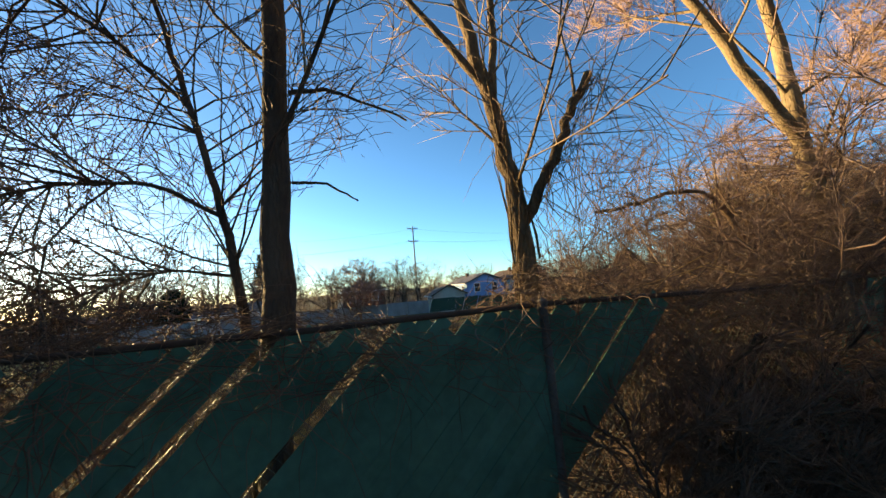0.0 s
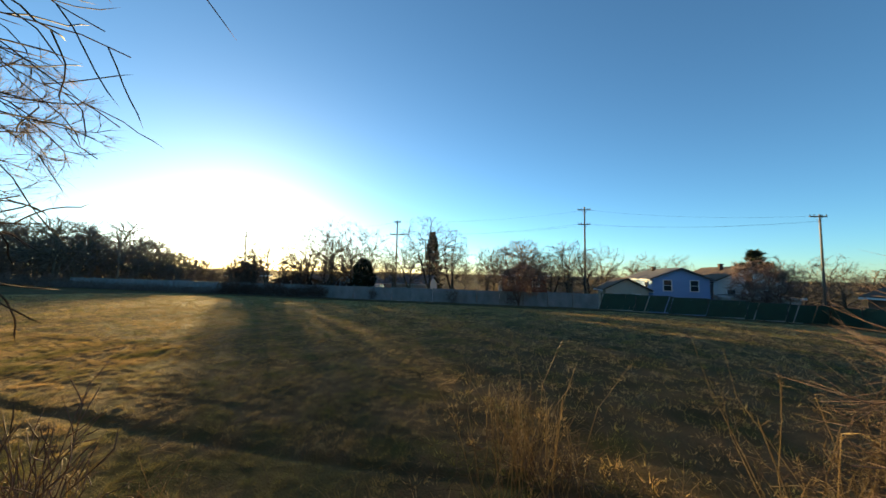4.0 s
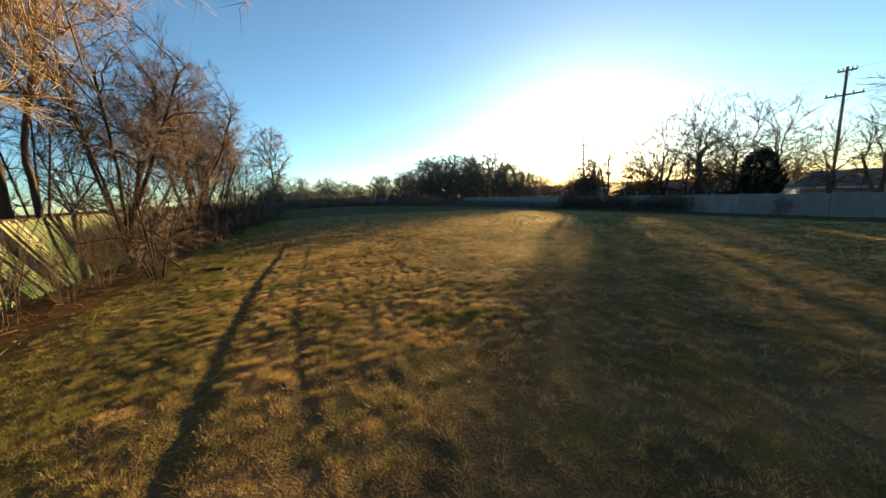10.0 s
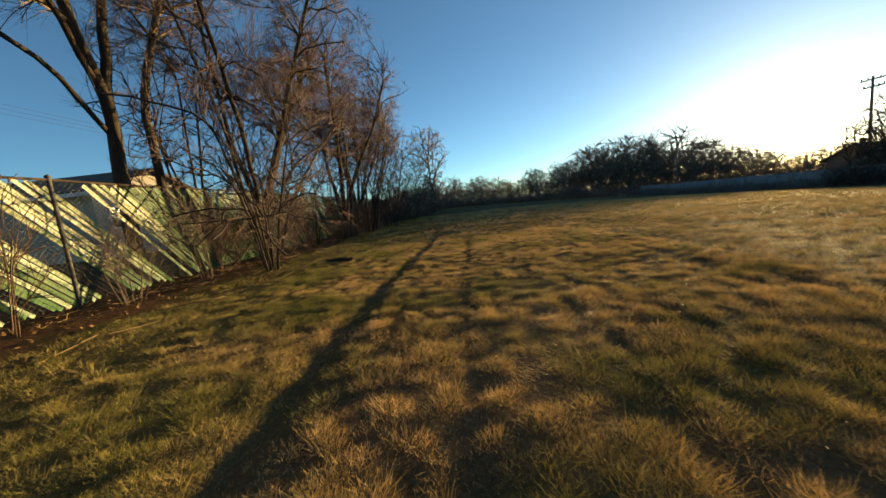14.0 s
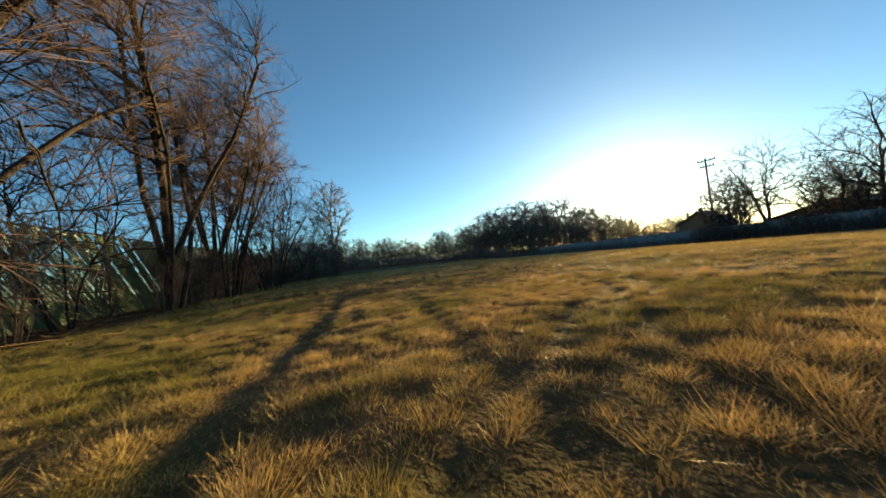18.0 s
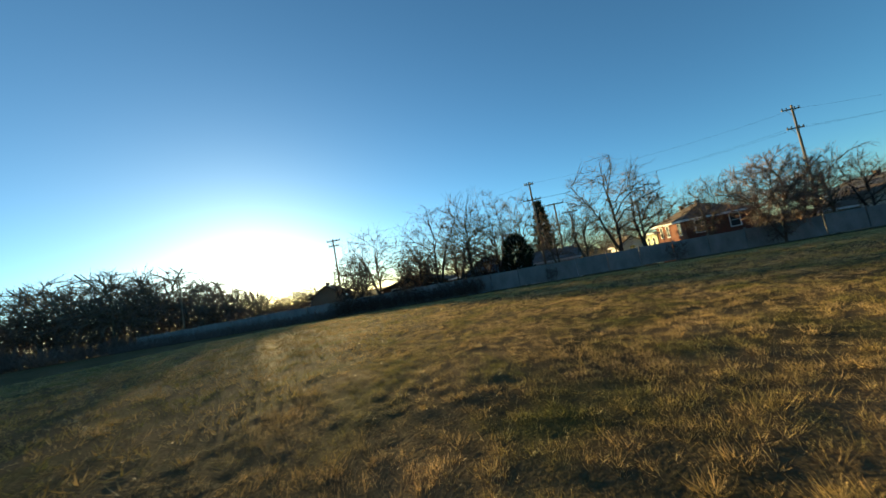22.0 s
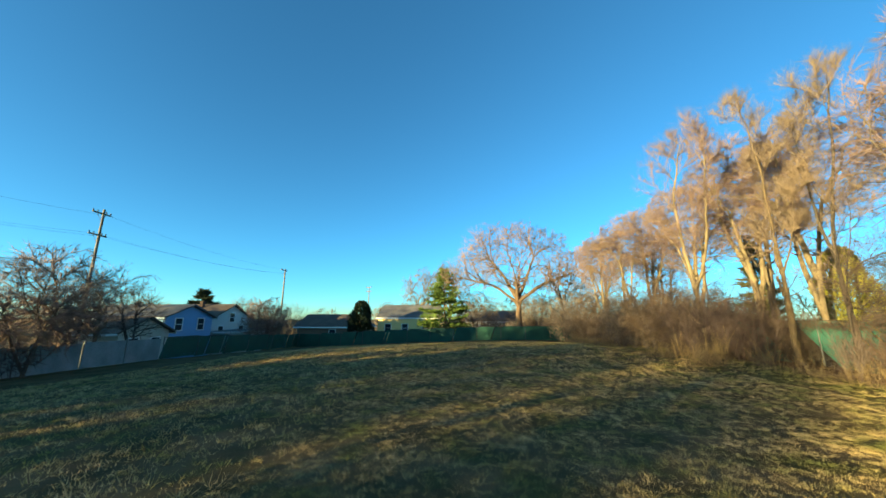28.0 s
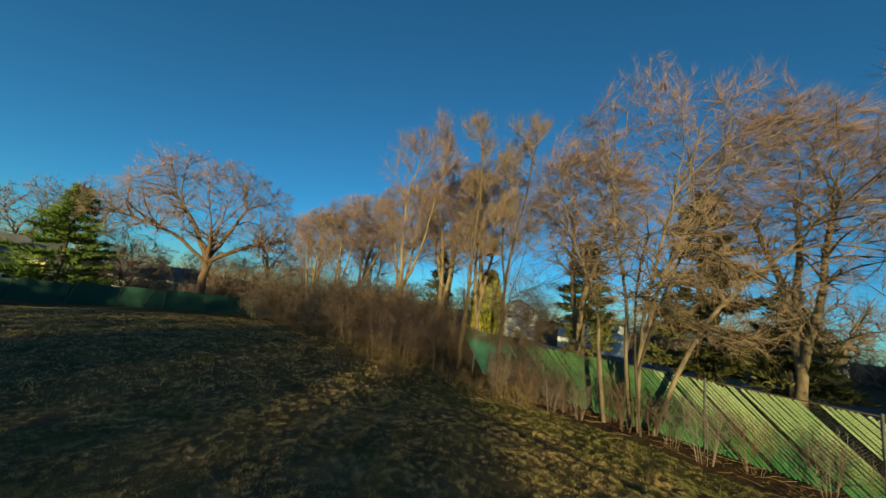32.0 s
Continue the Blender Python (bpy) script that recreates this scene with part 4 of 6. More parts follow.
for k in range(34):
    z0, up_ = rv.uniform(-0.1, 2.2), rv.uniform(0.9, 1.9)
    a0, da = rv.uniform(0, 6.28), rv.normal(0, 1.6)
    u = np.linspace(0, 1, 9)
    zz = z0 + up_ * u
    ax, ay = np.interp(zz, (0, 2.5, 3.1, 3.7, 4.6), (-0.31, -0.33, -0.40, -0.48, -0.61)), np.interp(zz, (0, 2.5, 3.1, 3.7, 4.6), (0.25, 0.20, 0.25, 0.30, 0.43))
    q = np.interp(zz, (0, 4.5), (0.115, 0.085)) + np.abs(rv.normal(0, 0.012, 9))
    wound.add(np.stack([ax + q * np.cos(a0 + da * u), ay + q * np.sin(a0 + da * u), zz], -1), np.linspace(rv.uniform(0.006, 0.014), 0.004, 9), 5)
wound.link("wound_stem", M["bark_vine"], vines)["kind"] = "stuff"
bram = empty("brambles", 5.5, 0.1, 0.0, label="dark bramble stems sprawling over the fence top", category="bramble")
t = Tubes()
t.origin, t.room = np.array([5.5, 0.1, 0.0]), 0.42
for k in range(3000):
    heap = rv.uniform(-2.8, 3.6)
    s = np.array([heap, rv.normal(0.05, 0.22), rv.uniform(1.55, 1.98 + 0.12 * math.sin(heap * 2.3))])
    d = np.array([rv.normal(0, 1), rv.normal(0, 0.5), rv.normal(0.1, 0.35)])
    d /= np.linalg.norm(d)
    ln = rv.uniform(0.2, 0.8)
    pts = [s]
    for j in range(5):
        d = d + rv.normal(0, 0.32, 3) + [0, 0, -0.1]
        d /= np.linalg.norm(d)
        pts.append(pts[-1] + d * ln / 5)
    t.add(pts, np.linspace(0.0030, 0.0012, 6), 3, tip=True)
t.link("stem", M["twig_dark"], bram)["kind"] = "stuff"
t = Tubes()
t.origin, t.room = np.array([5.5, 0.1, 0.0]), 0.8
for k in range(12):
    s = np.array([rv.uniform(-0.9, 2.6), rv.normal(0.2, 0.15), rv.uniform(1.75, 1.95)])
    u = rv.normal(0, 0.5, 3)
    u[2] = 0.25
    t.add([s, s + u * 0.35 + [0, 0, 0.06], s + u * 0.8 + [0, 0, 0.05], s + u * 1.1 - [0, 0, 0.12]], [0.003, 0.0026, 0.0022, 0.0015], 4)
t.link("arching_cane", M["straw"], bram, "pale dry arching canes")["kind"] = "stuff"
n = 260
cc = np.stack([rv.uniform(-2.6, 3.4, n), rv.normal(0.1, 0.13, n), 1.72 + np.abs(rv.normal(0, 0.08, n))], -1)
uu, ww = rv.normal(0, 0.009, (n, 3)), rv.normal(0, 0.007, (n, 3))
link_mesh("dry_leaf", np.stack([cc - uu, cc + ww, cc + uu, cc - ww], 1).reshape(-1, 3), (np.arange(n * 4).reshape(-1, 4),), M["litter"], bram)["kind"] = "stuff"
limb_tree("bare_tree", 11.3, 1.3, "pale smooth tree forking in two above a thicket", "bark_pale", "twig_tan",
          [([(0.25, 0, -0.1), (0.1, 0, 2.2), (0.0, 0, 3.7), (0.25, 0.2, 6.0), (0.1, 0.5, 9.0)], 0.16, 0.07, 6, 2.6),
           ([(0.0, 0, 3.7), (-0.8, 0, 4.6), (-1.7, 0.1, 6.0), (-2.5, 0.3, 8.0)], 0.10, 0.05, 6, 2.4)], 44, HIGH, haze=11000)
crown_tree(-10.7, -0.45, [[(0.1, 0, -0.15), (0.05, 0, 2.0), (0, 0, 3.4), (0.35, -0.1, 5.2), (0.7, -0.2, 8.5)], [(0, 0, 3.2), (-0.2, 0.1, 5.0), (-0.3, 0.2, 8.5)], [(-0.5, 0.2, -0.1), (-0.45, 0.3, 2.2), (-0.35, 0.35, 3.5), (-0.9, 0.6, 5.4), (-1.3, 0.9, 7.6)],
                          [(0.1, 0, 3.6), (1.2, 0.4, 5.0), (2.8, 0.9, 5.9), (4.4, 1.2, 6.3)], [(0.1, 0, 2.8), (1.0, 0.2, 3.6), (2.4, 0.3, 4.0), (3.8, 0.4, 4.0)]],
           [(0.6, 0.2, 8.2, 3.8, 3.0, 3.6), (2.6, 0.6, 5.6, 2.6, 1.8, 1.6)], 26, 170, 1300, 7000, 45, "bark_dark", "twig", "dark twin-trunked leafless tree just behind the fence",
           r_stem=(0.15, 0.11, 0.10, 0.055, 0.04), r_twig=0.005, lift=0.6, twig_len=0.7)
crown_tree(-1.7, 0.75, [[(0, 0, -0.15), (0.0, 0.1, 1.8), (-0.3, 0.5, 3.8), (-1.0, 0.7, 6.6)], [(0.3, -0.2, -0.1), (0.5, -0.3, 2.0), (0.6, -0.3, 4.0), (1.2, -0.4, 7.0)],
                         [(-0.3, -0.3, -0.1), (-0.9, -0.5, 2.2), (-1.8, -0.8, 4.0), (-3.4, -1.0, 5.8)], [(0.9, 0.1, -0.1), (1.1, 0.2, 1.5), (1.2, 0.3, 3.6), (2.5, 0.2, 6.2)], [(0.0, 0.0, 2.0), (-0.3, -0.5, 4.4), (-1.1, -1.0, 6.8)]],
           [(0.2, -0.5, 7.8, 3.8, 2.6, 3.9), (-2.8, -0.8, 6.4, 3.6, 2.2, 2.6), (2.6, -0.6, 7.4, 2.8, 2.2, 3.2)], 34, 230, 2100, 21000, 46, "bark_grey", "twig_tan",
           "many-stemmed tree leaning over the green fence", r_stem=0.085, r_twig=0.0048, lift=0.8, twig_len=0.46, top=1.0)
crown_tree(-1.9, 1.05, [[(0, 0, -0.1), (0.1, 0.3, 1.8), (-0.2, 1.2, 3.4), (-0.7, 2.3, 4.5), (-1.2, 3.2, 4.9)], [(0.1, 0.2, 1.5), (-0.6, 0.9, 3.4), (-1.5, 1.9, 4.9), (-2.4, 2.6, 5.9)]],
           [(-1.2, 2.9, 4.6, 1.7, 1.7, 1.2), (-1.9, 1.4, 3.7, 1.8, 1.6, 1.2), (-0.6, 2.2, 3.4, 1.0, 1.5, 0.6)], 20, 120, 850, 5600, 47, "bark_dark", "twig", "low dark limbs arching out over the field", r_stem=0.05, r_twig=0.0042, lift=0.1, twig_len=0.42, hollow=0.2)
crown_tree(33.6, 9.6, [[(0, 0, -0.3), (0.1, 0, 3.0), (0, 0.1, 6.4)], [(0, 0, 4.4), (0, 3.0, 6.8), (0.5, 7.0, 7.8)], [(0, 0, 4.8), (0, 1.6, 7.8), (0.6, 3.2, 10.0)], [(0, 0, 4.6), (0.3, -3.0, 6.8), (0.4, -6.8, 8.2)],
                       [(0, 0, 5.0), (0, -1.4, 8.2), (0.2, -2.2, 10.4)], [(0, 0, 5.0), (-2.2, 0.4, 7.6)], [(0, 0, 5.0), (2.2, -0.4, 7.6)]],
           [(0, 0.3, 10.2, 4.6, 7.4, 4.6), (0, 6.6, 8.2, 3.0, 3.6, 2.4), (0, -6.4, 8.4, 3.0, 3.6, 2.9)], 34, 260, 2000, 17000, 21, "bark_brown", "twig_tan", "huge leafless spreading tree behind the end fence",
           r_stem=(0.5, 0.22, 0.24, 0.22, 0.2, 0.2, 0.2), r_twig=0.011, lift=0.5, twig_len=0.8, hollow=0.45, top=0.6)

# west row of shrubs and small trees in front of the fence
west = [(-10.7, 2.0, 3.2, 0.03, 8), (-15.4, 1.0, 3.0, 0.03, 6), (-20.0, 1.7, 6.0, 0.05, 8),
        (-23, 2.2, 6.0, 0.05, 7), (-26.5, 1.8, 6.2, 0.05, 7), (-30.5, 2.6, 5.2, 0.05, 7), (-35, 2.8, 4.6, 0.05, 7), (-40, 3.0, 4.2, 0.05, 7), (-46, 3.6, 4.0, 0.05, 7),
        (-14.2, -1.8, 6.5, 0.06, 5), (-18.5, -2.2, 7, 0.06, 5), (-22, -2.6, 7, 0.06, 5), (-28, -3, 7, 0.06, 5)]
for i, (x, y, h, r, stems) in enumerate(west):
    h *= 1.12 if x > -22 else 0.95
    rs = np.random.default_rng(200 + i)
    st = []
    for k in range(stems):
        a, q = rs.uniform(0, 6.28), rs.uniform(0.05, 0.35)
        u = np.array([math.cos(a), math.sin(a), 0])
        st.append([u * q + [0, 0, -0.1], u * (q + 0.35) + [0, 0, h * 0.22], u * (q + rs.uniform(0.6, 1.7)) + [0, 0, h * rs.uniform(0.4, 0.62)]])
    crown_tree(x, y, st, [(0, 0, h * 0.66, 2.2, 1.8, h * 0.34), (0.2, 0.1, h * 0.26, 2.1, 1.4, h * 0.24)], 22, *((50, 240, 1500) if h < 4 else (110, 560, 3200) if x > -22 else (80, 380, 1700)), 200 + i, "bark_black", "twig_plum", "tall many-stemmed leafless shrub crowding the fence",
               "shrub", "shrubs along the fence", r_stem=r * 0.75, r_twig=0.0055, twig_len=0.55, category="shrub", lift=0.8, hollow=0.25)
for x, y, flip, big, seed in ((-12.8, 0.8, 1, 1.0, 231), (-17.7, 1.3, -1, 1.02, 232), (-21.5, 0.9, 1, 0.92, 233)):
    limbs_ = [[(0, 0, -0.15), (-0.1, 0.1, 1.1), (-0.5, 0.3, 2.4), (-1.4, 0.6, 4.0), (-2.3, 0.8, 5.6)], [(0, 0, 0.7), (0.6, 0.3, 2.0), (1.6, 0.7, 3.5), (2.7, 1.0, 4.9)], [(0.1, 0, 0.9), (0.2, 0.7, 2.5), (0.5, 1.5, 4.1), (0.4, 2.1, 5.7)],
              [(-0.1, 0, 1.0), (0.1, -0.4, 3.0), (0.2, -0.6, 6.2)], [(0.2, 0.1, -0.1), (0.9, 0.2, 1.6), (1.0, 0.0, 3.4), (1.6, -0.3, 5.6)], [(-0.2, 0.1, -0.1), (-0.8, 0.5, 1.5), (-1.9, 1.0, 2.9), (-2.8, 1.2, 3.6)]]
    limbs_ = [[(px * flip * big, py * big, pz * big) for px, py, pz in run] for run in limbs_]
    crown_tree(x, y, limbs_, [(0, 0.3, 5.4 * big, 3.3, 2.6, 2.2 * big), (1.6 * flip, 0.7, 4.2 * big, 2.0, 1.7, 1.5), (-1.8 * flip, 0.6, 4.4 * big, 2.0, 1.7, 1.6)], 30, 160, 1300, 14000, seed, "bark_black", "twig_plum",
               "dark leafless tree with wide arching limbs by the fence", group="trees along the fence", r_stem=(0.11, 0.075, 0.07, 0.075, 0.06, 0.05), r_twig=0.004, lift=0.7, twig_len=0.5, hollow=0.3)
crown_tree(-57, 3.2, [[(0, 0, -0.2), (0, 0, 3.0), (0.4, 0, 6.5)], [(0, 0, 2.4), (-0.6, 0.9, 6.0)]], [(0, 0, 8.6, 3.2, 3.2, 4.6)], 14, 80, 420, 2200, 250, "bark_grey", "twig_far", "lone leafless tree at the fence's far end", r_stem=0.2, r_twig=0.02)

# brush: short stems in front of the fence
brush_src = []
for s in range(4):
    ob = bare_tree(0, -400 - 5 * s, 1.6, 0.007, 300 + s, dict(SHRUB, levels=2, kids=(6, 4), twig_from=1), ("twig_brown", "twig_grey")[s % 2], ("twig_brown", "twig_grey")[s % 2], "low leafless brush with brown stems", name="shrub", stems=11, spread=0.3, group="brush along the fence", min_r=0.0028)
    brush_src.append(ob)
rng = random.Random(8)
spots = [(-7.7, 0.75), (-8.9, 1.0), (-6.9, 0.5), (-10.6, 0.9), (1.27, 1.9), (-0.33, 1.5), (-1.5, 1.1), (-2.6, 0.9), (-4.2, 0.8), (-5.3, 0.6), (0.5, 1.0), (2.2, 1.2), (3.0, 1.6), (-3.4, 1.3), (-0.9, 0.6), (1.6, 0.7), (-2.0, 0.55), (2.6, 2.0), (3.6, 1.3), (4.8, 1.6), (-6.1, 0.9), (0.4, 1.9), (2.9, 0.6), (7.0, 1.0), (7.6, 1.6), (8.4, 0.9), (9.2, 1.7)]
spots += [(rng.uniform(-30, -11.5), rng.uniform(0.4, 1.6)) for k in range(34)]
for i, (x, y) in enumerate(spots):
    src = brush_src[i % 4]
    c = copy_thing(src, pose(x, y, height_at(x, y), 0, 0, rng.uniform(0, 360)))
    s = rng.uniform(0.95, 1.6) if not 3.0 < x < 8.0 else rng.uniform(0.35, 0.6)
    c.scale = (s * 0.7, s * 0.7, s)
# thicket east of the crossing
thick_src = []
for s in range(5):
    rs = np.random.default_rng(320 + s)
    st = []
    for k in range(9 if s < 3 else 5):
        a, q = rs.uniform(0, 6.28), rs.uniform(0.1, 0.7)
        u = np.array([math.cos(a), math.sin(a), 0])
        st.append([u * q + [0, 0, -0.1], u * (q + 0.2) + [0, 0, 0.8], u * (q + rs.uniform(0.2, 0.6)) + [0, 0, rs.uniform(1.2, 2.2)]])
    n = (14, 70, 480, 3400) if s < 3 else (8, 26, 130, 900)
    ob = crown_tree(0, -440 - 5 * s, st, [(0, 0, 1.9, 1.5, 1.4, 1.6), (0, 0, 0.9, 1.5, 1.4, 0.9)], *n, 320 + s, ("twig_plum", "twig_grey", "twig_grey", "twig_dark", "twig_dark")[s], ("twig_plum", "twig_brown", "twig_red", "twig_dark", "twig_dark")[s],
                    "dense tangled thicket of brown leafless stems" if s < 3 else "low dark thicket against the far wall", "thicket", "thickets by the fence" if s < 3 else "thickets by the wall", r_stem=0.02, r_twig=(0.0030, 0.0042, 0.0042, 0.012, 0.012)[s], twig_len=0.5, category="thicket", hollow=0.1)
    thick_src.append(ob)
spots = [(8.7, 1.9), (9.0, 3.0), (9.4, 1.2), (10.3, 2.9), (11.5, 2.2), (12.6, 1.4), (13.6, 3.0), (15.2, 2.2), (16.8, 3.2), (18.5, 2.4), (20.5, 3.4), (23, 2.8), (25.5, 3.6), (28.5, 3.4), (9.0, 0.5), (10.2, 0.4), (14.4, 0.9), (17.5, 1.0), (12.0, 3.0), (15.0, 3.6), (19.5, 1.6), (21.8, 1.9), (24.2, 4.2), (27.0, 4.6), (9.4, 2.0), (29.5, 5.0), (11.0, 1.2), (12.2, 2.2), (13.2, 1.6), (14.2, 2.4), (16.0, 1.4), (10.6, 1.8), (7.7, 1.7), (8.0, 2.8), (7.5, 0.9), (1.4, 1.3), (2.3, 0.9), (3.1, 1.0), (0.3, 1.2)]
for i, (x, y) in enumerate(spots):
    # nearer thickets take the plum twigs: their shade is put into the colour
    c = copy_thing(thick_src[0 if x < 10.5 else 1 + i % 2], pose(x, y, height_at(x, y), 0, 0, rng.uniform(0, 360)))
    s = rng.uniform(0.42, 0.55) if x < 4 else rng.uniform(0.7, 0.95) if x < 10 else rng.uniform(0.95, 1.35)
    c.scale = (s * 1.1, s * 1.1, s)
# brown hedge grown over the mesh fence further west
for i, (x, y, s) in enumerate(((-18.8, 1.5, 0.42), (-21.4, 1.4, 0.46), (-24.4, 1.6, 0.5), (-27.4, 2.2, 0.66), (-28.8, 2.4, 0.72), (-30.4, 2.6, 0.75), (-32.6, 2.7, 0.8), (-35.4, 2.8, 0.8), (-38.4, 3.0, 0.85), (-41.6, 3.1, 0.85), (-45.0, 3.4, 0.9), (-48.5, 3.7, 0.9),
                               (-29.4, 1.2, 0.75), (-31.5, 1.3, 0.8), (-33.8, 1.5, 0.8))):
    c = copy_thing(thick_src[1 + i % 2], pose(x, y, height_at(x, y), 0, 0, rng.uniform(0, 360)))
    c.scale = (s * 1.35, s * 1.2, s)
for i in range(34):
    x = -33.2 + i * 0.5 if i < 31 else rng.uniform(-14, 12)
    y = 37.3 + rng.uniform(-0.5, 0.2)
    c = copy_thing(thick_src[3 + i % 2], pose(x, y, height_at(x, y), 0, 0, rng.uniform(0, 360)))
    s = rng.uniform(0.35, 0.62)
    c.scale = (s * 1.2, s, s)
# scrub closing the fence opening; part of its shade is put into dark twigs
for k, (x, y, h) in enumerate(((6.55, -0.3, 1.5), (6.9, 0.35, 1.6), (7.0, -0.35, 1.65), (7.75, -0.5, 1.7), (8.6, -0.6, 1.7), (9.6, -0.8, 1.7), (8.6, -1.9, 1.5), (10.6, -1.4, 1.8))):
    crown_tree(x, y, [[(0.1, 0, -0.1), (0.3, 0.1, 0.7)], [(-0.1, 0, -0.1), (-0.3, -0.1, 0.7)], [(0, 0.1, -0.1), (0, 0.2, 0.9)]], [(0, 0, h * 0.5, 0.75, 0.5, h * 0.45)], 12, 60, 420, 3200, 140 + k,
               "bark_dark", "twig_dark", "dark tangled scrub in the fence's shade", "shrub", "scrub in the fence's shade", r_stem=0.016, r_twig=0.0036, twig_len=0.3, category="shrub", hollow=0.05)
for ob in brush_src + thick_src:
    for o in (*ob.children_recursive, ob):
        bpy.data.objects.remove(o)

# far woods at the field's west end
src_far = []
for k in range(8):
    w = (1.9, 1.5, 2.3, 1.7, 2.0, 1.4, 2.5, 1.8)[k]
    src_far.append(crown_tree(0, -560 - 5 * k, [[(0, 0, -0.2), (0.1, 0, 1.4), (0.2, 0.1, 3.0)], [(0.1, 0, 0.4), (-0.5, 0.3, 2.6)]], [(0, 0, 3.7, w, w, 2.1), (0.4, -0.3, 2.1, w * 0.9, w * 0.9, 1.7)], 10, 45, 260, 1300, 400 + k, "bark_grey", "twig_far",
                              "distant leafless tree in a dark tree line", "far_tree", "far tree line", r_stem=0.09, r_twig=0.016, twig_len=0.55, hollow=0.25))
for i in range(110):
    az = 128 + i * 0.52 + rng.uniform(-0.3, 0.3)
    far = rng.uniform(66, 105)
    a = radians(az)
    el = np.interp(az, (128, 131, 134, 138, 142, 145, 150, 156, 160, 164, 172, 178, 186), (2.2, 2.0, 1.5, 2.3, 4.4, 5.8, 5.9, 5.4, 4.4, 3.4, 3.2, 3.2, 4.4))
    x, y = -6 + math.cos(a) * far, 6 + math.sin(a) * far
    h = max(1.0 + far * math.tan(radians(el * rng.uniform(0.5, 1.3))) - float(ground_z(x, y)), 2.0)
    c = copy_thing(src_far[i % 8], pose(x, y, float(ground_z(x, y)), 0, 0, rng.uniform(0, 360)))
    s = h / 5.6
    c.scale = (s * rng.uniform(0.9, 1.3), s * rng.uniform(0.9, 1.3), s)
for i in range(95):
    az = rng.uniform(-150, 128)
    a = radians(az)
    far = rng.uniform(75, 135)
    x, y = math.cos(a) * far, 10 + math.sin(a) * far
    if -26 < y < -16:
        continue
    c = copy_thing(src_far[i % 8], pose(x, y, float(ground_z(x, y)), 0, 0, rng.uniform(0, 360)))
    s = rng.uniform(5.5, 10.0) / 5.6
    c.scale = (s, s, s)
for i in range(36):
    a = radians(rng.uniform(-122, -30))
    far = rng.uniform(62, 78)
    x, y = -5 + math.cos(a) * far, 12 + math.sin(a) * far
    c = copy_thing(src_far[i % 8], pose(x, y, 0.0, 0, 0, rng.uniform(0, 360)))
    s = rng.uniform(4.5, 8.0) / 5.6
    c.scale = (s * 1.2, s * 1.2, s)
for ob in src_far:
    for o in (*ob.children_recursive, ob):
        bpy.data.objects.remove(o)


def brush_line(points, n, lo, hi, seed, label):
    """Low tangled growth too far off to tell its stems apart."""
    r = np.random.default_rng(seed)
    p = np.array(points, float)
    s = np.concatenate([[0], np.cumsum(np.linalg.norm(np.diff(p, axis=0), axis=1))])
    u = r.uniform(0, s[-1], n)
    x, y = np.interp(u, s, p[:, 0]) + r.normal(0, 0.8, n), np.interp(u, s, p[:, 1]) + r.normal(0, 0.8, n)
    wave = 0.6 + 0.4 * np.sin(u * 0.37 + seed) * np.sin(u * 0.13 + 1)
    h = (lo + (hi - lo) * wave) * r.uniform(0.35, 1.1, n)
    b = np.stack([x, y, ground_z(x, y) + h * r.uniform(0, 0.6, n) - 0.05], -1)
    d = r.normal(0, 0.55, (n, 3))
    d[:, 2] = np.abs(d[:, 2]) + 0.7
    t = Tubes()
    spikes(t, b, d, h * r.uniform(0.4, 0.7, n), 0.03)
    return tagged(t.link("brush", M["twig_far"]), label, "brush", kind="stuff")


brush_line([(-6 + 68 * math.cos(radians(a)), 6 + 68 * math.sin(radians(a))) for a in range(137, 190, 3)], 15000, 1.4, 3.0, 1, "low grey-brown brush along the field's far end")
brush_line([(-64, 37.0), (-48, 37.2), (-33, 37.0)], 6000, 0.9, 1.4, 5, "low dark brush against the far wall")
brush_line([(-62, 62), (-30, 64), (0, 68), (30, 66), (62, 60)], 14000, 2.0, 4.0, 2, "grey-brown brush behind the houses")
brush_line([(35, -6), (37, 6), (36.5, 14)], 7000, 1.6, 3.4, 3, "brown brush behind the end fence")
brush_line([(-40, -45), (0, -58), (40, -50)], 8000, 1.5, 3.5, 4, "brown brush beyond the street")


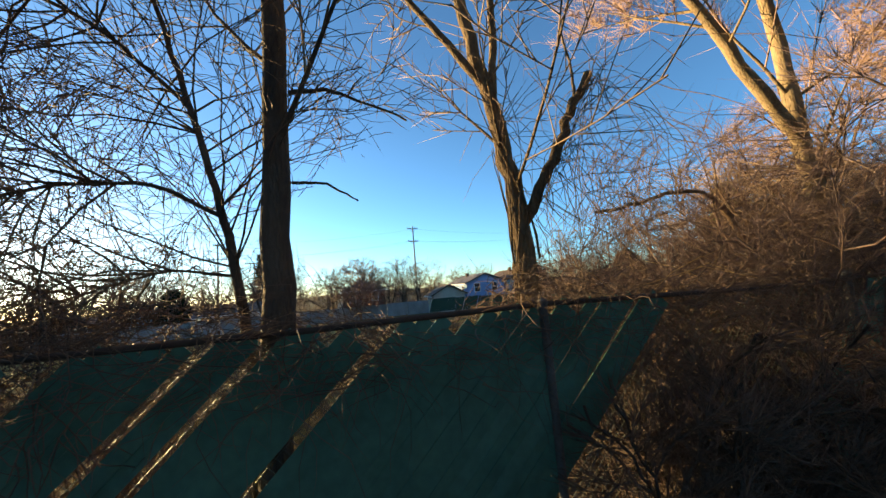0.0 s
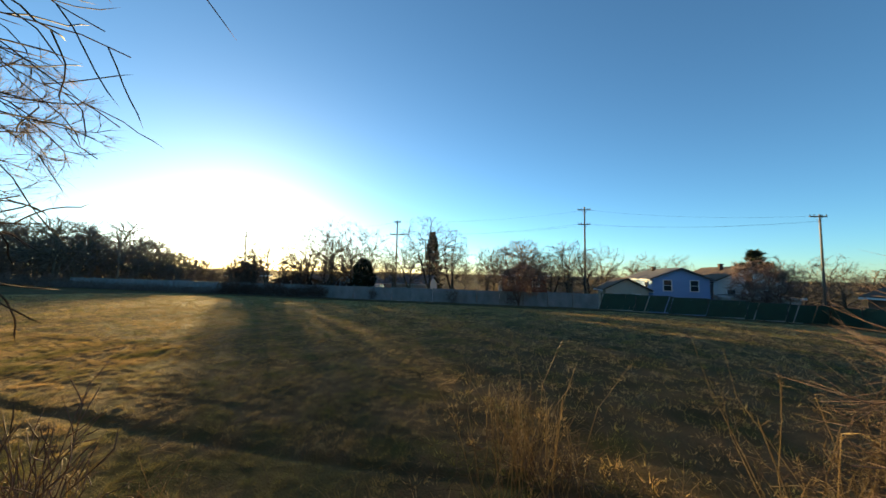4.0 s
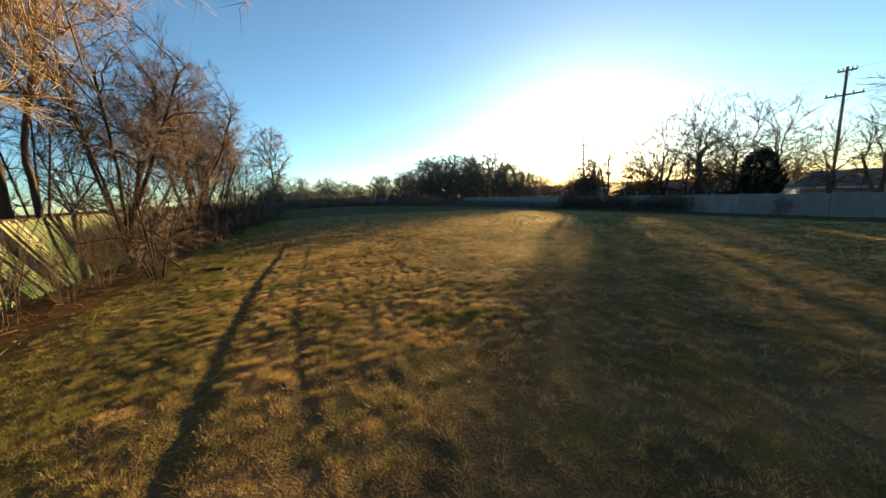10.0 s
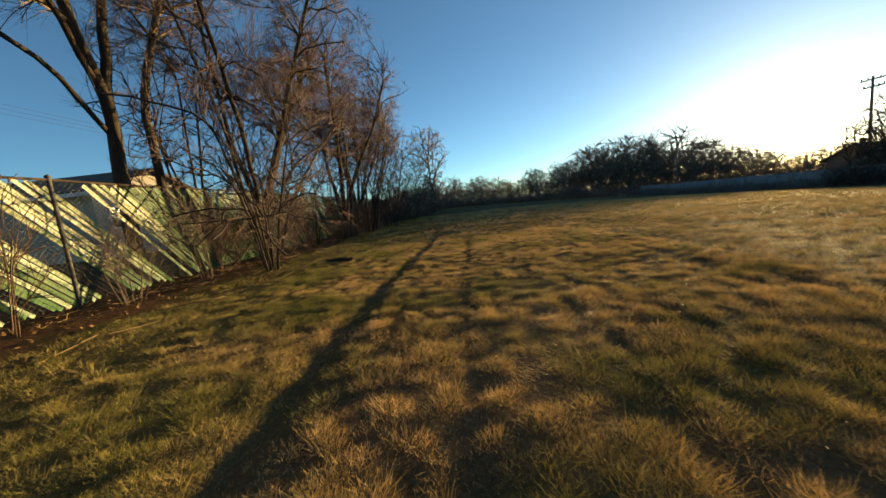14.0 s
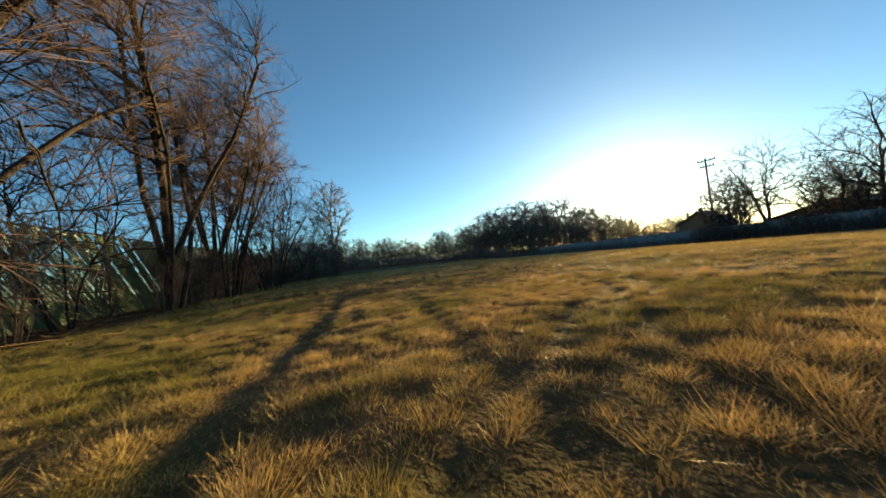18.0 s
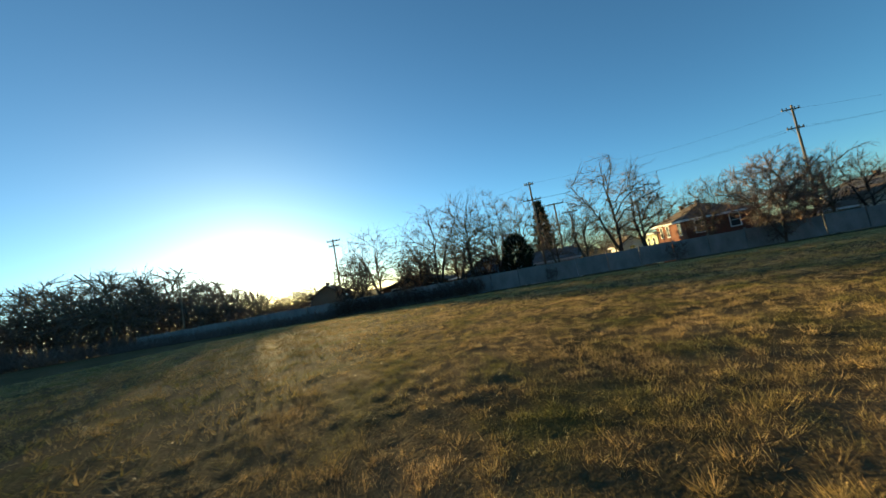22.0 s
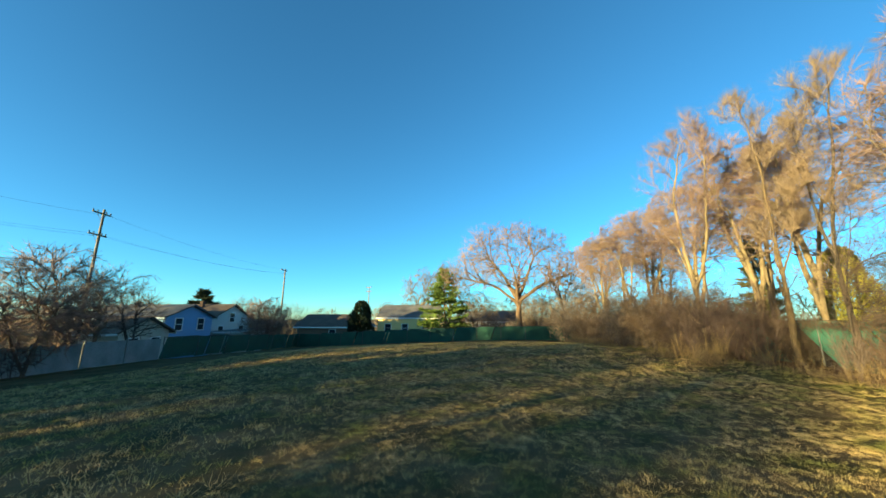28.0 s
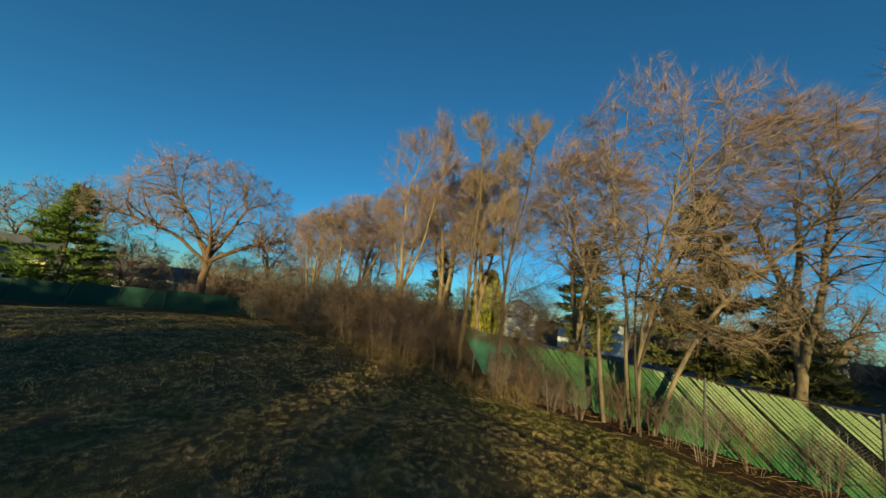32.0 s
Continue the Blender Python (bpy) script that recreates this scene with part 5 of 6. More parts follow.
def conifer(name, x, y, high, wide, mat, label, seed, trunk_h=0.5, leaf=0.2, dense=1.0, top=0.85):
    """An evergreen with boughs in uneven whorls, each bough set with many narrow sprays."""
    r = np.random.default_rng(seed)
    ob = empty(name, x, y, height_at(x, y), label=label, category="tree")
    t = Tubes()
    t.add([(0, 0, -0.1), (0.05, 0.03, high * 0.5), (0, 0, high * 0.97)], [0.03 + high * 0.016, 0.02 + high * 0.01, 0.02], 8)
    P, D = [], []
    z = trunk_h
    while z < high * 0.98:
        f = (z - trunk_h) / (high - trunk_h)
        prof = min(1.0, (1 - f) ** top * 1.05 + 0.03) * min(1.0, 0.55 + f * 3.5)
        for b in range(r.integers(4, 7)):
            a = r.uniform(0, 6.28)
            ln = wide * prof * r.uniform(0.5, 1.12)
            tip = np.array([math.cos(a) * ln, math.sin(a) * ln, z + ln * r.uniform(-0.18, 0.22)])
            base = np.array([0, 0, z + r.normal(0, 0.08)])
            c = bezier(base, (base + tip) / 2 - [0, 0, ln * 0.08], tip, 4)
            t.add(c, np.linspace(0.012 + 0.012 * ln, 0.006, 4), 3)
            m = int((14 + 34 * ln) * dense)
            u = r.uniform(0.15, 1.0, m) ** 0.7
            q = base + (tip - base) * u[:, None]
            q[:, 2] -= ln * 0.16 * u * (1 - u)
            w = 0.24 * ln * (1.15 - u)
            side = np.array([-math.sin(a), math.cos(a), 0])
            q = q + side * (r.uniform(-1, 1, m) * (w + 0.06))[:, None] + r.normal(0, 0.05, (m, 3))
            P.append(q)
            D.append(np.tile((tip - base) / max(ln, 0.01), (m, 1)) + [0, 0, 0.25] + r.normal(0, 0.5, (m, 3)))
        z += r.uniform(0.2, 0.42) * (0.7 + 0.4 * (1 - f))
    t.link("trunk", M["bark_dark"], ob)
    P, D = np.concatenate(P), np.concatenate(D)
    D /= np.linalg.norm(D, axis=1)[:, None]
    s = np.cross(D, r.normal(0, 1, D.shape))
    s /= np.linalg.norm(s, axis=1)[:, None]
    ln = (leaf * r.uniform(0.6, 1.5, len(P)))[:, None]
    v = np.stack([P - s * ln * 0.17, P + s * ln * 0.17, P + D * ln * 1.5], 1).reshape(-1, 3)
    link_mesh("crown", v, (np.arange(len(v)).reshape(-1, 3),), M[mat], ob)
    return ob


def needles(name, x, y, high, wide, mat, label, seed, n=5000, shape="cone", trunk_h=0.5, leaf=0.22):
    """An evergreen: a trunk and a crown of many small sprays set in whorls."""
    r = np.random.default_rng(seed)
    ob = empty(name, x, y, height_at(x, y), label=label, category="tree")
    t = Tubes()
    t.add([(0, 0, -0.1), (0.03, 0, high * 0.5), (0, 0, high * 0.97)], [wide * 0.06, wide * 0.04, 0.015], 8)
    t.link("trunk", M["bark_dark"], ob)
    f = r.uniform(0, 1, n) ** (1.25 if shape == "cone" else 0.9)
    if shape == "cone":
        whorl = np.round(f * high * 2.2) / (high * 2.2)
        f = np.clip(whorl + r.normal(0, 0.012, n), 0, 1)
        prof = (1 - f) ** 0.9
    else:
        prof = np.sqrt(np.clip(1 - (np.clip(f * 1.25 - 0.25, 0, 1)) ** 2, 0, 1)) * np.clip(0.8 + f, 0, 1)
    a = r.uniform(0, 2 * np.pi, n)
    lump = 1 + 0.22 * np.sin(a * 3 + seed + f * 9) + 0.12 * np.sin(a * 7 + f * 23)
    rad = wide * prof * lump * np.sqrt(r.uniform(0.12 if shape == "cone" else 0.6, 1.0, n))
    z = trunk_h + f * (high - trunk_h) - (rad * 0.22 if shape == "cone" else 0)
    c = np.stack([np.cos(a) * rad, np.sin(a) * rad, z], -1)
    out = np.stack([np.cos(a), np.sin(a), np.full(n, -0.25 if shape == "cone" else 1.2)], -1) + r.normal(0, 0.35, (n, 3))
    out /= np.linalg.norm(out, axis=1)[:, None]
    s = np.cross(out, r.normal(0, 1, (n, 3)))
    s /= np.linalg.norm(s, axis=1)[:, None]
    ln = (leaf * r.uniform(0.6, 1.5, n))[:, None]
    v = np.stack([c - s * ln * 0.28, c + s * ln * 0.28, c + out * ln * 1.4], 1).reshape(-1, 3)
    link_mesh("crown", v, (np.arange(n * 3).reshape(-1, 3),), M[mat], ob)
    return ob


conifer("spruce_tree", -10.6, 60, 12.4, 2.2, "needle_dark", "dark pointed spruce behind the far wall", 1, leaf=0.36, trunk_h=1.0)
needles("evergreen_bush", -14.4, 40.2, 5.0, 1.3, "needle_dark", "dark evergreen bush above the far wall", 2, 4000, "oval")
for k, (x, h, w) in enumerate(((-33.4, 5.8, 1.1), (-32.1, 6.2, 1.2), (-30.7, 5.6, 1.0), (-26.0, 5.2, 1.2), (-24.4, 5.6, 1.4), (-22.9, 5.0, 1.2), (-19.0, 5.0, 1.35), (-17.2, 4.8, 1.2))):
    crown_tree(x, 39.6 + 0.3 * (k % 2), [[(0.2, 0, -0.1), (0.3, 0.2, 1.6)], [(-0.2, 0, -0.1), (-0.4, -0.1, 1.8)], [(0, 0.2, -0.1), (0, 0.3, 2.2)]], [(0, 0, h * 0.6, w, w, h * 0.42), (0, 0, h * 0.25, w, w, h * 0.25)], 12, 60, 340, 2100, 120 + k,
               "bark_dark", "twig_dark", "overgrown dark leafless bush behind the wall", "shrub", "dark bushes behind the wall", r_stem=0.05, r_twig=0.0145, twig_len=0.45, category="shrub", hollow=0.1)
conifer("pine_tree", 36.0, 19.3, 9.8, 3.8, "needle_green", "full green pine beside the yellow house", 3, leaf=0.3, trunk_h=1.4, dense=0.9, top=0.7)
needles("evergreen_bush", 36.0, 31.2, 5.6, 1.5, "needle_dark", "clipped dark rounded evergreen beside a house", 4, 7000, "oval")
needles("arborvitae", 12.2, -7.2, 6.0, 1.25, "arbor", "yellow-green columnar arborvitae behind the fence", 5, 9000, "oval", leaf=0.16, trunk_h=0.1)
conifer("pine_tree", -0.8, -9.0, 10.8, 3.2, "needle_gold", "large sunlit pine with gaps behind the fence trees", 6, leaf=0.26, trunk_h=1.0, dense=1.3, top=0.6)
conifer("spruce_tree", 5.6, -9.6, 8.6, 2.2, "needle_gold", "ragged olive pine behind the fence trees", 7, leaf=0.26, trunk_h=0.8, dense=1.2, top=0.6)
conifer("spruce_tree", 17.5, -6.5, 8.6, 1.7, "needle_gold", "slim olive spruce behind the fence trees", 8, leaf=0.24, dense=0.8)
conifer("pine_tree", 38, 58, 9.6, 3.0, "needle_dark", "dark crowned pine behind a white house", 9, leaf=0.4, trunk_h=5)
conifer("spruce_tree", -3.8, -10.5, 6.0, 2.4, "needle_gold", "low dense olive spruce behind the fence", 10, leaf=0.24, trunk_h=0.3)

# ---------------------------------------------------------------- utility poles


def utility_pole(x, y, top, arms, label, turn=0.0, r=0.13):
    z = float(ground_z(x, y))
    h = top - z
    ob = empty("utility_pole", x, y, z, turn, label, "utility pole", "utility poles")
    t = Tubes()
    t.add([(0, 0, -0.3), (0.01, 0, h * 0.5), (0, 0, h)], [r, r * 0.85, r * 0.65], 10)
    t.link("pole", M["pole"], ob)
    for d, half in arms:
        arm = part("crossarm", boxes((-half, half, 0.10, 0.20, h - d - 0.06, h - d + 0.06), bevel=0.01), M["pole"], ob)
        for s in (-0.92, -0.45, 0.45, 0.92):
            t = Tubes()
            zz = h - d + 0.06
            t.add([(half * s, 0.15, zz), (half * s, 0.15, zz + 0.07), (half * s, 0.15, zz + 0.12), (half * s, 0.15, zz + 0.17)], [0.02, 0.05, 0.055, 0.02], 8)
            t.link("insulator", M["paint_dark"], arm)
        t = Tubes()
        t.add([(-half * 0.5, 0.14, h - d - 0.05), (0, 0.12, h - d - 0.6)], [0.015, 0.015], 5)
        t.add([(half * 0.5, 0.14, h - d - 0.05), (0, 0.12, h - d - 0.6)], [0.015, 0.015], 5)
        t.link("brace", M["metal"], ob)
    return ob


poles = [utility_pole(-11.8, 44.9, 9.5, [(0.25, 0.5), (2.0, 1.0)], "tall wooden utility pole with two crossarms", 12),
         utility_pole(-9.2, 50.4, 7.4, [(0.12, 1.2)], "wooden utility pole with one crossarm", 5),
         utility_pole(-6.6, 58.0, 6.9, [(0.12, 1.1)], "wooden utility pole with one crossarm", 5),
         utility_pole(12.95, 45.5, 10.9, [(0.35, 0.8), (2.2, 0.75)], "tall sunlit utility pole with two crossarms", 8),
         utility_pole(35.0, 42.7, 9.0, [(0.2, 0.8)], "leaning utility pole behind the end fence", 5),
         utility_pole(76, 44.5, 10.3, [(0.2, 1.1), (1.3, 1.0)], "distant utility pole with two crossarms", 60),
         utility_pole(-36.7, 44.5, 8.2, [(0.25, 0.9), (0.9, 0.7)], "utility pole beside a dark house", 10),
         utility_pole(-60, -13.4, 8.6, [(0.5, 0.8)], "wooden utility pole behind the fence", 88), utility_pole(40, -16.4, 9.4, [(0.5, 0.8)], "wooden utility pole behind the fence", 88),
         utility_pole(-63.4, 45.0, 8.2, [(0.25, 1.0), (1.1, 1.0)], "distant utility pole among trees", 10)]


def power_line(a, b, sag, label="thin sagging overhead cable"):
    p = np.linspace(a, b, 15)
    p[:, 2] -= sag * 4 * np.linspace(0, 1, 15) * (1 - np.linspace(0, 1, 15))
    t = Tubes()
    t.add(p, [0.006] * 15, 4)
    ob = t.link("power_line", M["cable"])
    return tagged(ob, label, "cable", "overhead cables")


for dz, off in ((-0.1, 0.4), (-1.9, 0.9), (-1.9, -0.9)):
    power_line((-36.7 + off, 44.5, 7.9 + dz * 0.4), (-11.8 + off, 45, 9.4 + dz), 0.5)
    power_line((-11.8 + off, 45, 9.4 + dz), (12.95 + off, 45.6, 10.6 + dz), 0.5)
    power_line((12.95 + off, 45.6, 10.6 + dz), (35 + off * 0.5, 42.8, 8.9 + dz * 0.3), 0.5)
for k in range(3):
    power_line((-60, -13 - k * 0.4, 7.6 + 0.35 * k), (40, -16 - k * 0.4, 8.4 + 0.35 * k), 0.9, "overhead cable behind the fence")

# ---------------------------------------------------------------- houses


def window(parent, m, w, h, mat_frame="trim"):
    """A window set in a wall; m: its pose, looking along -y, centre at the wall's face."""
    fr = bmesh.new()
    t = 0.09
    for r in ((-w / 2 - t, w / 2 + t, -0.05, 0.03, h / 2, h / 2 + t), (-w / 2 - t, w / 2 + t, -0.07, 0.03, -h / 2 - t, -h / 2),
              (-w / 2 - t, -w / 2, -0.05, 0.03, -h / 2, h / 2), (w / 2, w / 2 + t, -0.05, 0.03, -h / 2, h / 2), (-w / 2, w / 2, -0.035, 0.02, -0.025, 0.025)):
        box(fr, *r)
    f = part("window", fr, M[mat_frame], parent)
    f.matrix_basis = m
    part("pane", boxes((-w / 2, w / 2, -0.02, 0.01, -h / 2, h / 2)), M["glass"], f)
    return f


def house(name, x, y, turn, w, d, eave, ridge, wall_mat, roof_mat, label, roof="gable", windows=(), over=0.4, base=None, chimneys=(), gable_mat=None):
    """w along local x, d along local y; the ridge runs along y. Heights eave and ridge are above the level base."""
    z = float(ground_z(x, y)) if base is None else base
    ob = empty(name, x, y, z, turn, label, "house")
    bm = bmesh.new()
    hw, hd = w / 2, d / 2
    if roof == "gable":
        sec = [(-hw, -0.6), (hw, -0.6), (hw, eave), (0, ridge - 0.05), (-hw, eave)]
    else:
        sec = [(-hw, -0.6), (hw, -0.6), (hw, eave), (-hw, eave)]
    front = [bm.verts.new((a, -hd, b)) for a, b in sec]
    back = [bm.verts.new((a, hd, b)) for a, b in sec]
    n = len(sec)
    bm.faces.new(front)
    bm.faces.new(back[::-1])
    for i in range(n):
        bm.faces.new((front[i], back[i], back[(i + 1) % n], front[(i + 1) % n]))
    bmesh.ops.recalc_face_normals(bm, faces=bm.faces)
    part("wall", bm, M[wall_mat], ob)
    bm = bmesh.new()
    th = 0.16
    if roof == "gable":
        slope = (ridge - eave) / hw
        for s in (-1, 1):
            p = [(0, ridge), (s * (hw + over), eave - slope * over)]
            vs = []
            for yy in (-hd - over, hd + over):
                for (a, b) in p:
                    vs.append(bm.verts.new((a, yy, b)))
                    vs.append(bm.verts.new((a, yy, b + th)))
            a0, a1, b0, b1, c0, c1, d0, d1 = vs
            for q in ((a1, b1, d1, c1), (a0, c0, d0, b0), (b0, d0, d1, b1), (a0, b0, b1, a1), (c0, c1, d1, d0), (a0, a1, c1, c0)):
                bm.faces.new(q)
    else:
        e = [(-hw - over, -hd - over), (hw + over, -hd - over), (hw + over, hd + over), (-hw - over, hd + over)]
        k = max(hd - hw, 0.0)
        lo = [bm.verts.new((a, b, eave - 0.02)) for a, b in e]
        up = [bm.verts.new((a, b, eave + th)) for a, b in e]
        r0, r1 = bm.verts.new((0, -k - 0.01, ridge)), bm.verts.new((0, k + 0.01, ridge))
        for i in range(4):
            bm.faces.new((lo[i], lo[(i + 1) % 4], up[(i + 1) % 4], up[i]))
        bm.faces.new(lo[::-1])
        bm.faces.new((up[0], up[1], r0))
        bm.faces.new((up[2], up[3], r1))
        bm.faces.new((up[1], up[2], r1, r0))
        bm.faces.new((up[3], up[0], r0, r1))
    bmesh.ops.recalc_face_normals(bm, faces=bm.faces)
    rf = part("roof", bm, M[roof_mat], ob)
    if roof == "gable":
        slope = (ridge - eave) / hw
        for s in (-1, 1):
            part("fascia", boxes((s * (hw + over) - 0.02, s * (hw + over) + 0.02, -hd - over, hd + over, eave - slope * over - 0.1, eave - slope * over + 0.09)), M["trim"], ob)
    else:
        for s in (-1, 1):
            part("fascia", boxes((s * (hw + over) - 0.02, s * (hw + over) + 0.02, -hd - over - 0.02, hd + over + 0.02, eave - 0.08, eave + 0.14)), M["trim"], ob)
            part("fascia", boxes((-hw - over, hw + over, s * (hd + over) - 0.02, s * (hd + over) + 0.02, eave - 0.08, eave + 0.14)), M["trim"], ob)
    for cx, cy, top in chimneys:
        part("chimney", boxes((cx - 0.2, cx + 0.2, cy - 0.2, cy + 0.2, eave, top - 0.2), (cx - 0.25, cx + 0.25, cy - 0.25, cy + 0.25, top - 0.36, top - 0.24), bevel=0.015), M["chimney"], rf)
    for side, u, v, ww, hh in windows:
        if side == "s":
            m = pose(u, -hd, v)
        elif side == "n":
            m = pose(u, hd, v, 0, 0, 180)
        elif side == "w":
            m = pose(-hw, u, v, 0, 0, -90)
        else:
            m = pose(hw, u, v, 0, 0, 90)
        window(ob, m, ww, hh)
    return ob


house("brick_house", 5.6, 51.0, 0, 5.8, 8.0, 4.4, 6.2, "brick", "roof_brown", "two-storey brown brick house with a hip roof", "hip",
              [("s", -1.6, 3.6, 0.8, 1.2), ("s", 1.5, 3.6, 0.8, 1.2), ("s", -1.5, 1.2, 0.8, 1.1), ("s", 1.4, 1.2, 0.8, 1.1), ("w", -2.6, 3.6, 0.7, 1.2), ("w", 0.6, 3.6, 0.7, 1.2), ("w", 2.6, 3.6, 0.7, 1.2)],
              chimneys=[(-0.6, 1.6, 6.6), (0.0, -0.9, 6.7)])
house("rear_wing", 4.2, 57.4, 0, 3.2, 4.6, 3.9, 4.2, "siding_green", "roof_brown", "pale green siding wing behind the brick house", "hip", [("w", -1.0, 2.9, 0.7, 1.0), ("w", 1.0, 2.9, 0.7, 1.0)])
house("white_cottage", 2.6, 70, 0, 3.4, 7, 3.2, 4.4, "siding_white", "roof_brown", "small white gabled house behind the wall", windows=[("s", 0, 2.4, 0.8, 0.9)])
house("white_cottage", 6.5, 72, 0, 3.2, 7, 3.0, 4.1, "siding_white", "roof_brown", "small white gabled house behind the wall", windows=[("s", 0, 2.2, 0.8, 0.9)])
house("porch_house", 17.3, 46.5, 0, 4.6, 4.4, 3.0, 4.2, "stucco", "roof_brown", "low cream gabled house with a deep porch", windows=[("s", -1.0, 1.9, 0.8, 1.0), ("s", 1.0, 1.9, 0.8, 1.0)])
house("blue_house", 23.6, 51, 0, 6.0, 10, 4.7, 5.9, "siding_blue", "roof_grey", "two-storey pale blue gabled house", windows=[("s", -1.4, 3.9, 0.8, 1.2), ("s", 1.4, 3.9, 0.8, 1.2), ("w", -3.0, 3.6, 0.8, 1.2), ("w", 1.5, 3.6, 0.8, 1.2)], chimneys=[(-0.8, 1, 6.5)])
house("white_house", 31.0, 52, 0, 7.2, 10, 4.7, 6.5, "siding_white", "roof_brown", "two-storey white gabled house with a porch", windows=[("s", 0, 4.9, 0.8, 1.1), ("s", -1.8, 3.2, 0.8, 1.2), ("s", 1.8, 3.2, 0.8, 1.2), ("w", -3, 3.6, 0.8, 1.2)], chimneys=[(-0.9, -1.2, 7.2)])
house("porch_roof", 31.0, 45.6, 0, 6.4, 2.4, 2.8, 3.2, "siding_white", "roof_grey", "low porch in front of a white house", "hip", over=0.3)
house("yellow_house", 46.0, 26.0, 0, 8.0, 9.4, 3.35, 5.3, "siding_yellow", "roof_grey", "low yellow house with a grey shingle roof", windows=[("w", -2.9, 1.75, 0.9, 1.2), ("w", 0.3, 1.75, 0.9, 1.2), ("w", 3.0, 1.75, 0.9, 1.2)], chimneys=[(0.2, -2.6, 5.8)], over=0.2)
house("low_house", 46, 12.5, 0, 7, 8, 2.4, 3.8, "siding_white", "roof_grey", "low white house behind the pine", windows=[("w", -2, 1.5, 0.9, 1.0), ("w", 1.5, 1.5, 0.9, 1.0)])
house("brown_house", 41.0, 37.5, 0, 7.0, 8, 2.6, 4.2, "siding_brown", "roof_brown", "low brown house behind the end fence", windows=[("w", -1.5, 1.6, 0.9, 1.0)])
house("white_house", 50, 38.5, 90, 6.0, 9, 2.6, 4.4, "siding_white", "roof_grey", "white gabled house with two attic windows", windows=[("s", -0.6, 2.9, 0.5, 1.0), ("s", 0.6, 2.9, 0.5, 1.0)])
house("dark_house", -44.0, 53.5, 20, 4.6, 6, 3.6, 5.0, "siding_brown", "roof_brown", "dark house with a single chimney against the sunset", chimneys=[(0.0, -1.6, 5.8)])
house("dark_house", -27.0, 47.5, 0, 8, 6, 2.8, 3.8, "siding_brown", "roof_brown", "low dark house behind bare trees", windows=[("s", -2, 2.2, 1.6, 1.0), ("s", 2, 2.2, 0.9, 1.0)])
house("blue_cottage", -18.0, 46.5, 0, 5.0, 6, 2.8, 4.3, "siding_blue", "roof_grey", "small blue gabled house behind the wall", windows=[("s", 0, 2.2, 0.9, 1.0)])
house("white_cottage", -11.3, 50.5, 90, 6.0, 6.5, 2.9, 4.0, "siding_white", "roof_grey", "low white house with dark windows behind the wall", windows=[("e", -1.8, 2.1, 0.7, 1.1), ("e", 0, 2.1, 0.7, 1.1), ("e", 1.8, 2.1, 0.7, 1.1)])
house("cream_garage", -23.8, -19.4, 0, 6.8, 16.0, 3.3, 4.55, "stucco", "roof_brown", "cream gabled garage behind the mesh fence", windows=[("n", 2.2, 2.0, 1.0, 1.0)])
house("dark_house", -28.5, -31, 90, 9, 18, 3.4, 5.6, "siding_brown", "roof_brown", "long low house with a dark roof behind the fence", windows=[("e", -6, 1.8, 1.2, 1.0), ("e", 0, 1.8, 1.2, 1.0), ("e", 6, 1.8, 1.2, 1.0)])
house("white_house", 30.0, -33.5, 40, 5.5, 8, 4.4, 6.0, "siding_white", "roof_grey", "two-storey white house behind the trees", windows=[("n", -1.3, 3.6, 0.8, 1.2), ("n", 1.3, 3.6, 0.8, 1.2), ("w", -2, 3.6, 0.8, 1.2), ("w", 1, 3.6, 0.8, 1.2), ("w", -2, 1.4, 0.8, 1.2)])
house("white_house", -2.0, -80, 0, 4.4, 9, 5.0, 7.8, "siding_white", "roof_grey", "white gabled house far beyond a street", windows=[("n", 0, 5.4, 0.9, 1.2), ("n", -1.2, 3.0, 0.9, 1.3), ("n", 1.2, 3.0, 0.9, 1.3)])
house("white_house", 4.4, -80, 0, 2.6, 8, 5.0, 6.4, "siding_white", "roof_grey", "narrow white house far beyond a street", windows=[("n", 0, 3.4, 0.9, 1.3)])
crown_tree(-4.3, -30, [[(0, 0, -0.2), (0, 0, 2.2), (0.6, 0, 4.6)], [(0, 0, 1.8), (-0.9, 0.2, 4.4)]], [(0, 0, 5.8, 3.4, 3.2, 2.6)], 16, 80, 500, 3000, 271, "bark_grey", "twig_grey", "stout forked leafless tree beside the street", r_stem=0.42, r_twig=0.014)
crown_tree(2.6, -27, [[(0, 0, -0.2), (0.2, 0, 2.6)], [(0.1, 0, -0.2), (-0.6, 0.3, 2.6)]], [(0, 0, 4.4, 3.2, 2.6, 2.6)], 14, 70, 500, 3000, 272, "bark_grey", "twig_red", "brown leafless tree beside the street", r_stem=0.14, r_twig=0.014)
crown_tree(-10.5, -34, [[(0, 0, -0.2), (0.2, 0, 2.6)], [(0.1, 0, -0.2), (-0.6, 0.3, 2.6)]], [(0, 0, 5.0, 3.6, 3.0, 3.0)], 14, 70, 500, 3000, 273, "bark_grey", "twig_red", "brown leafless tree beside the street", r_stem=0.14, r_twig=0.014)
house("white_house", 15, -30, 20, 7, 9, 3.2, 4.8, "siding_white", "roof_grey", "white house half hidden by trees", windows=[("n", -1.6, 1.9, 1.0, 1.2), ("n", 1.6, 1.9, 1.0, 1.2)])
street = link_mesh("road", [(-2500, -25.5, 0.02), (2500, -25.5, 0.02), (2500, -18.0, 0.02), (-2500, -18.0, 0.02)], [(0, 1, 2, 3)], M["asphalt"])
tagged(street, "grey asphalt street behind the fence", "road", kind="structure")

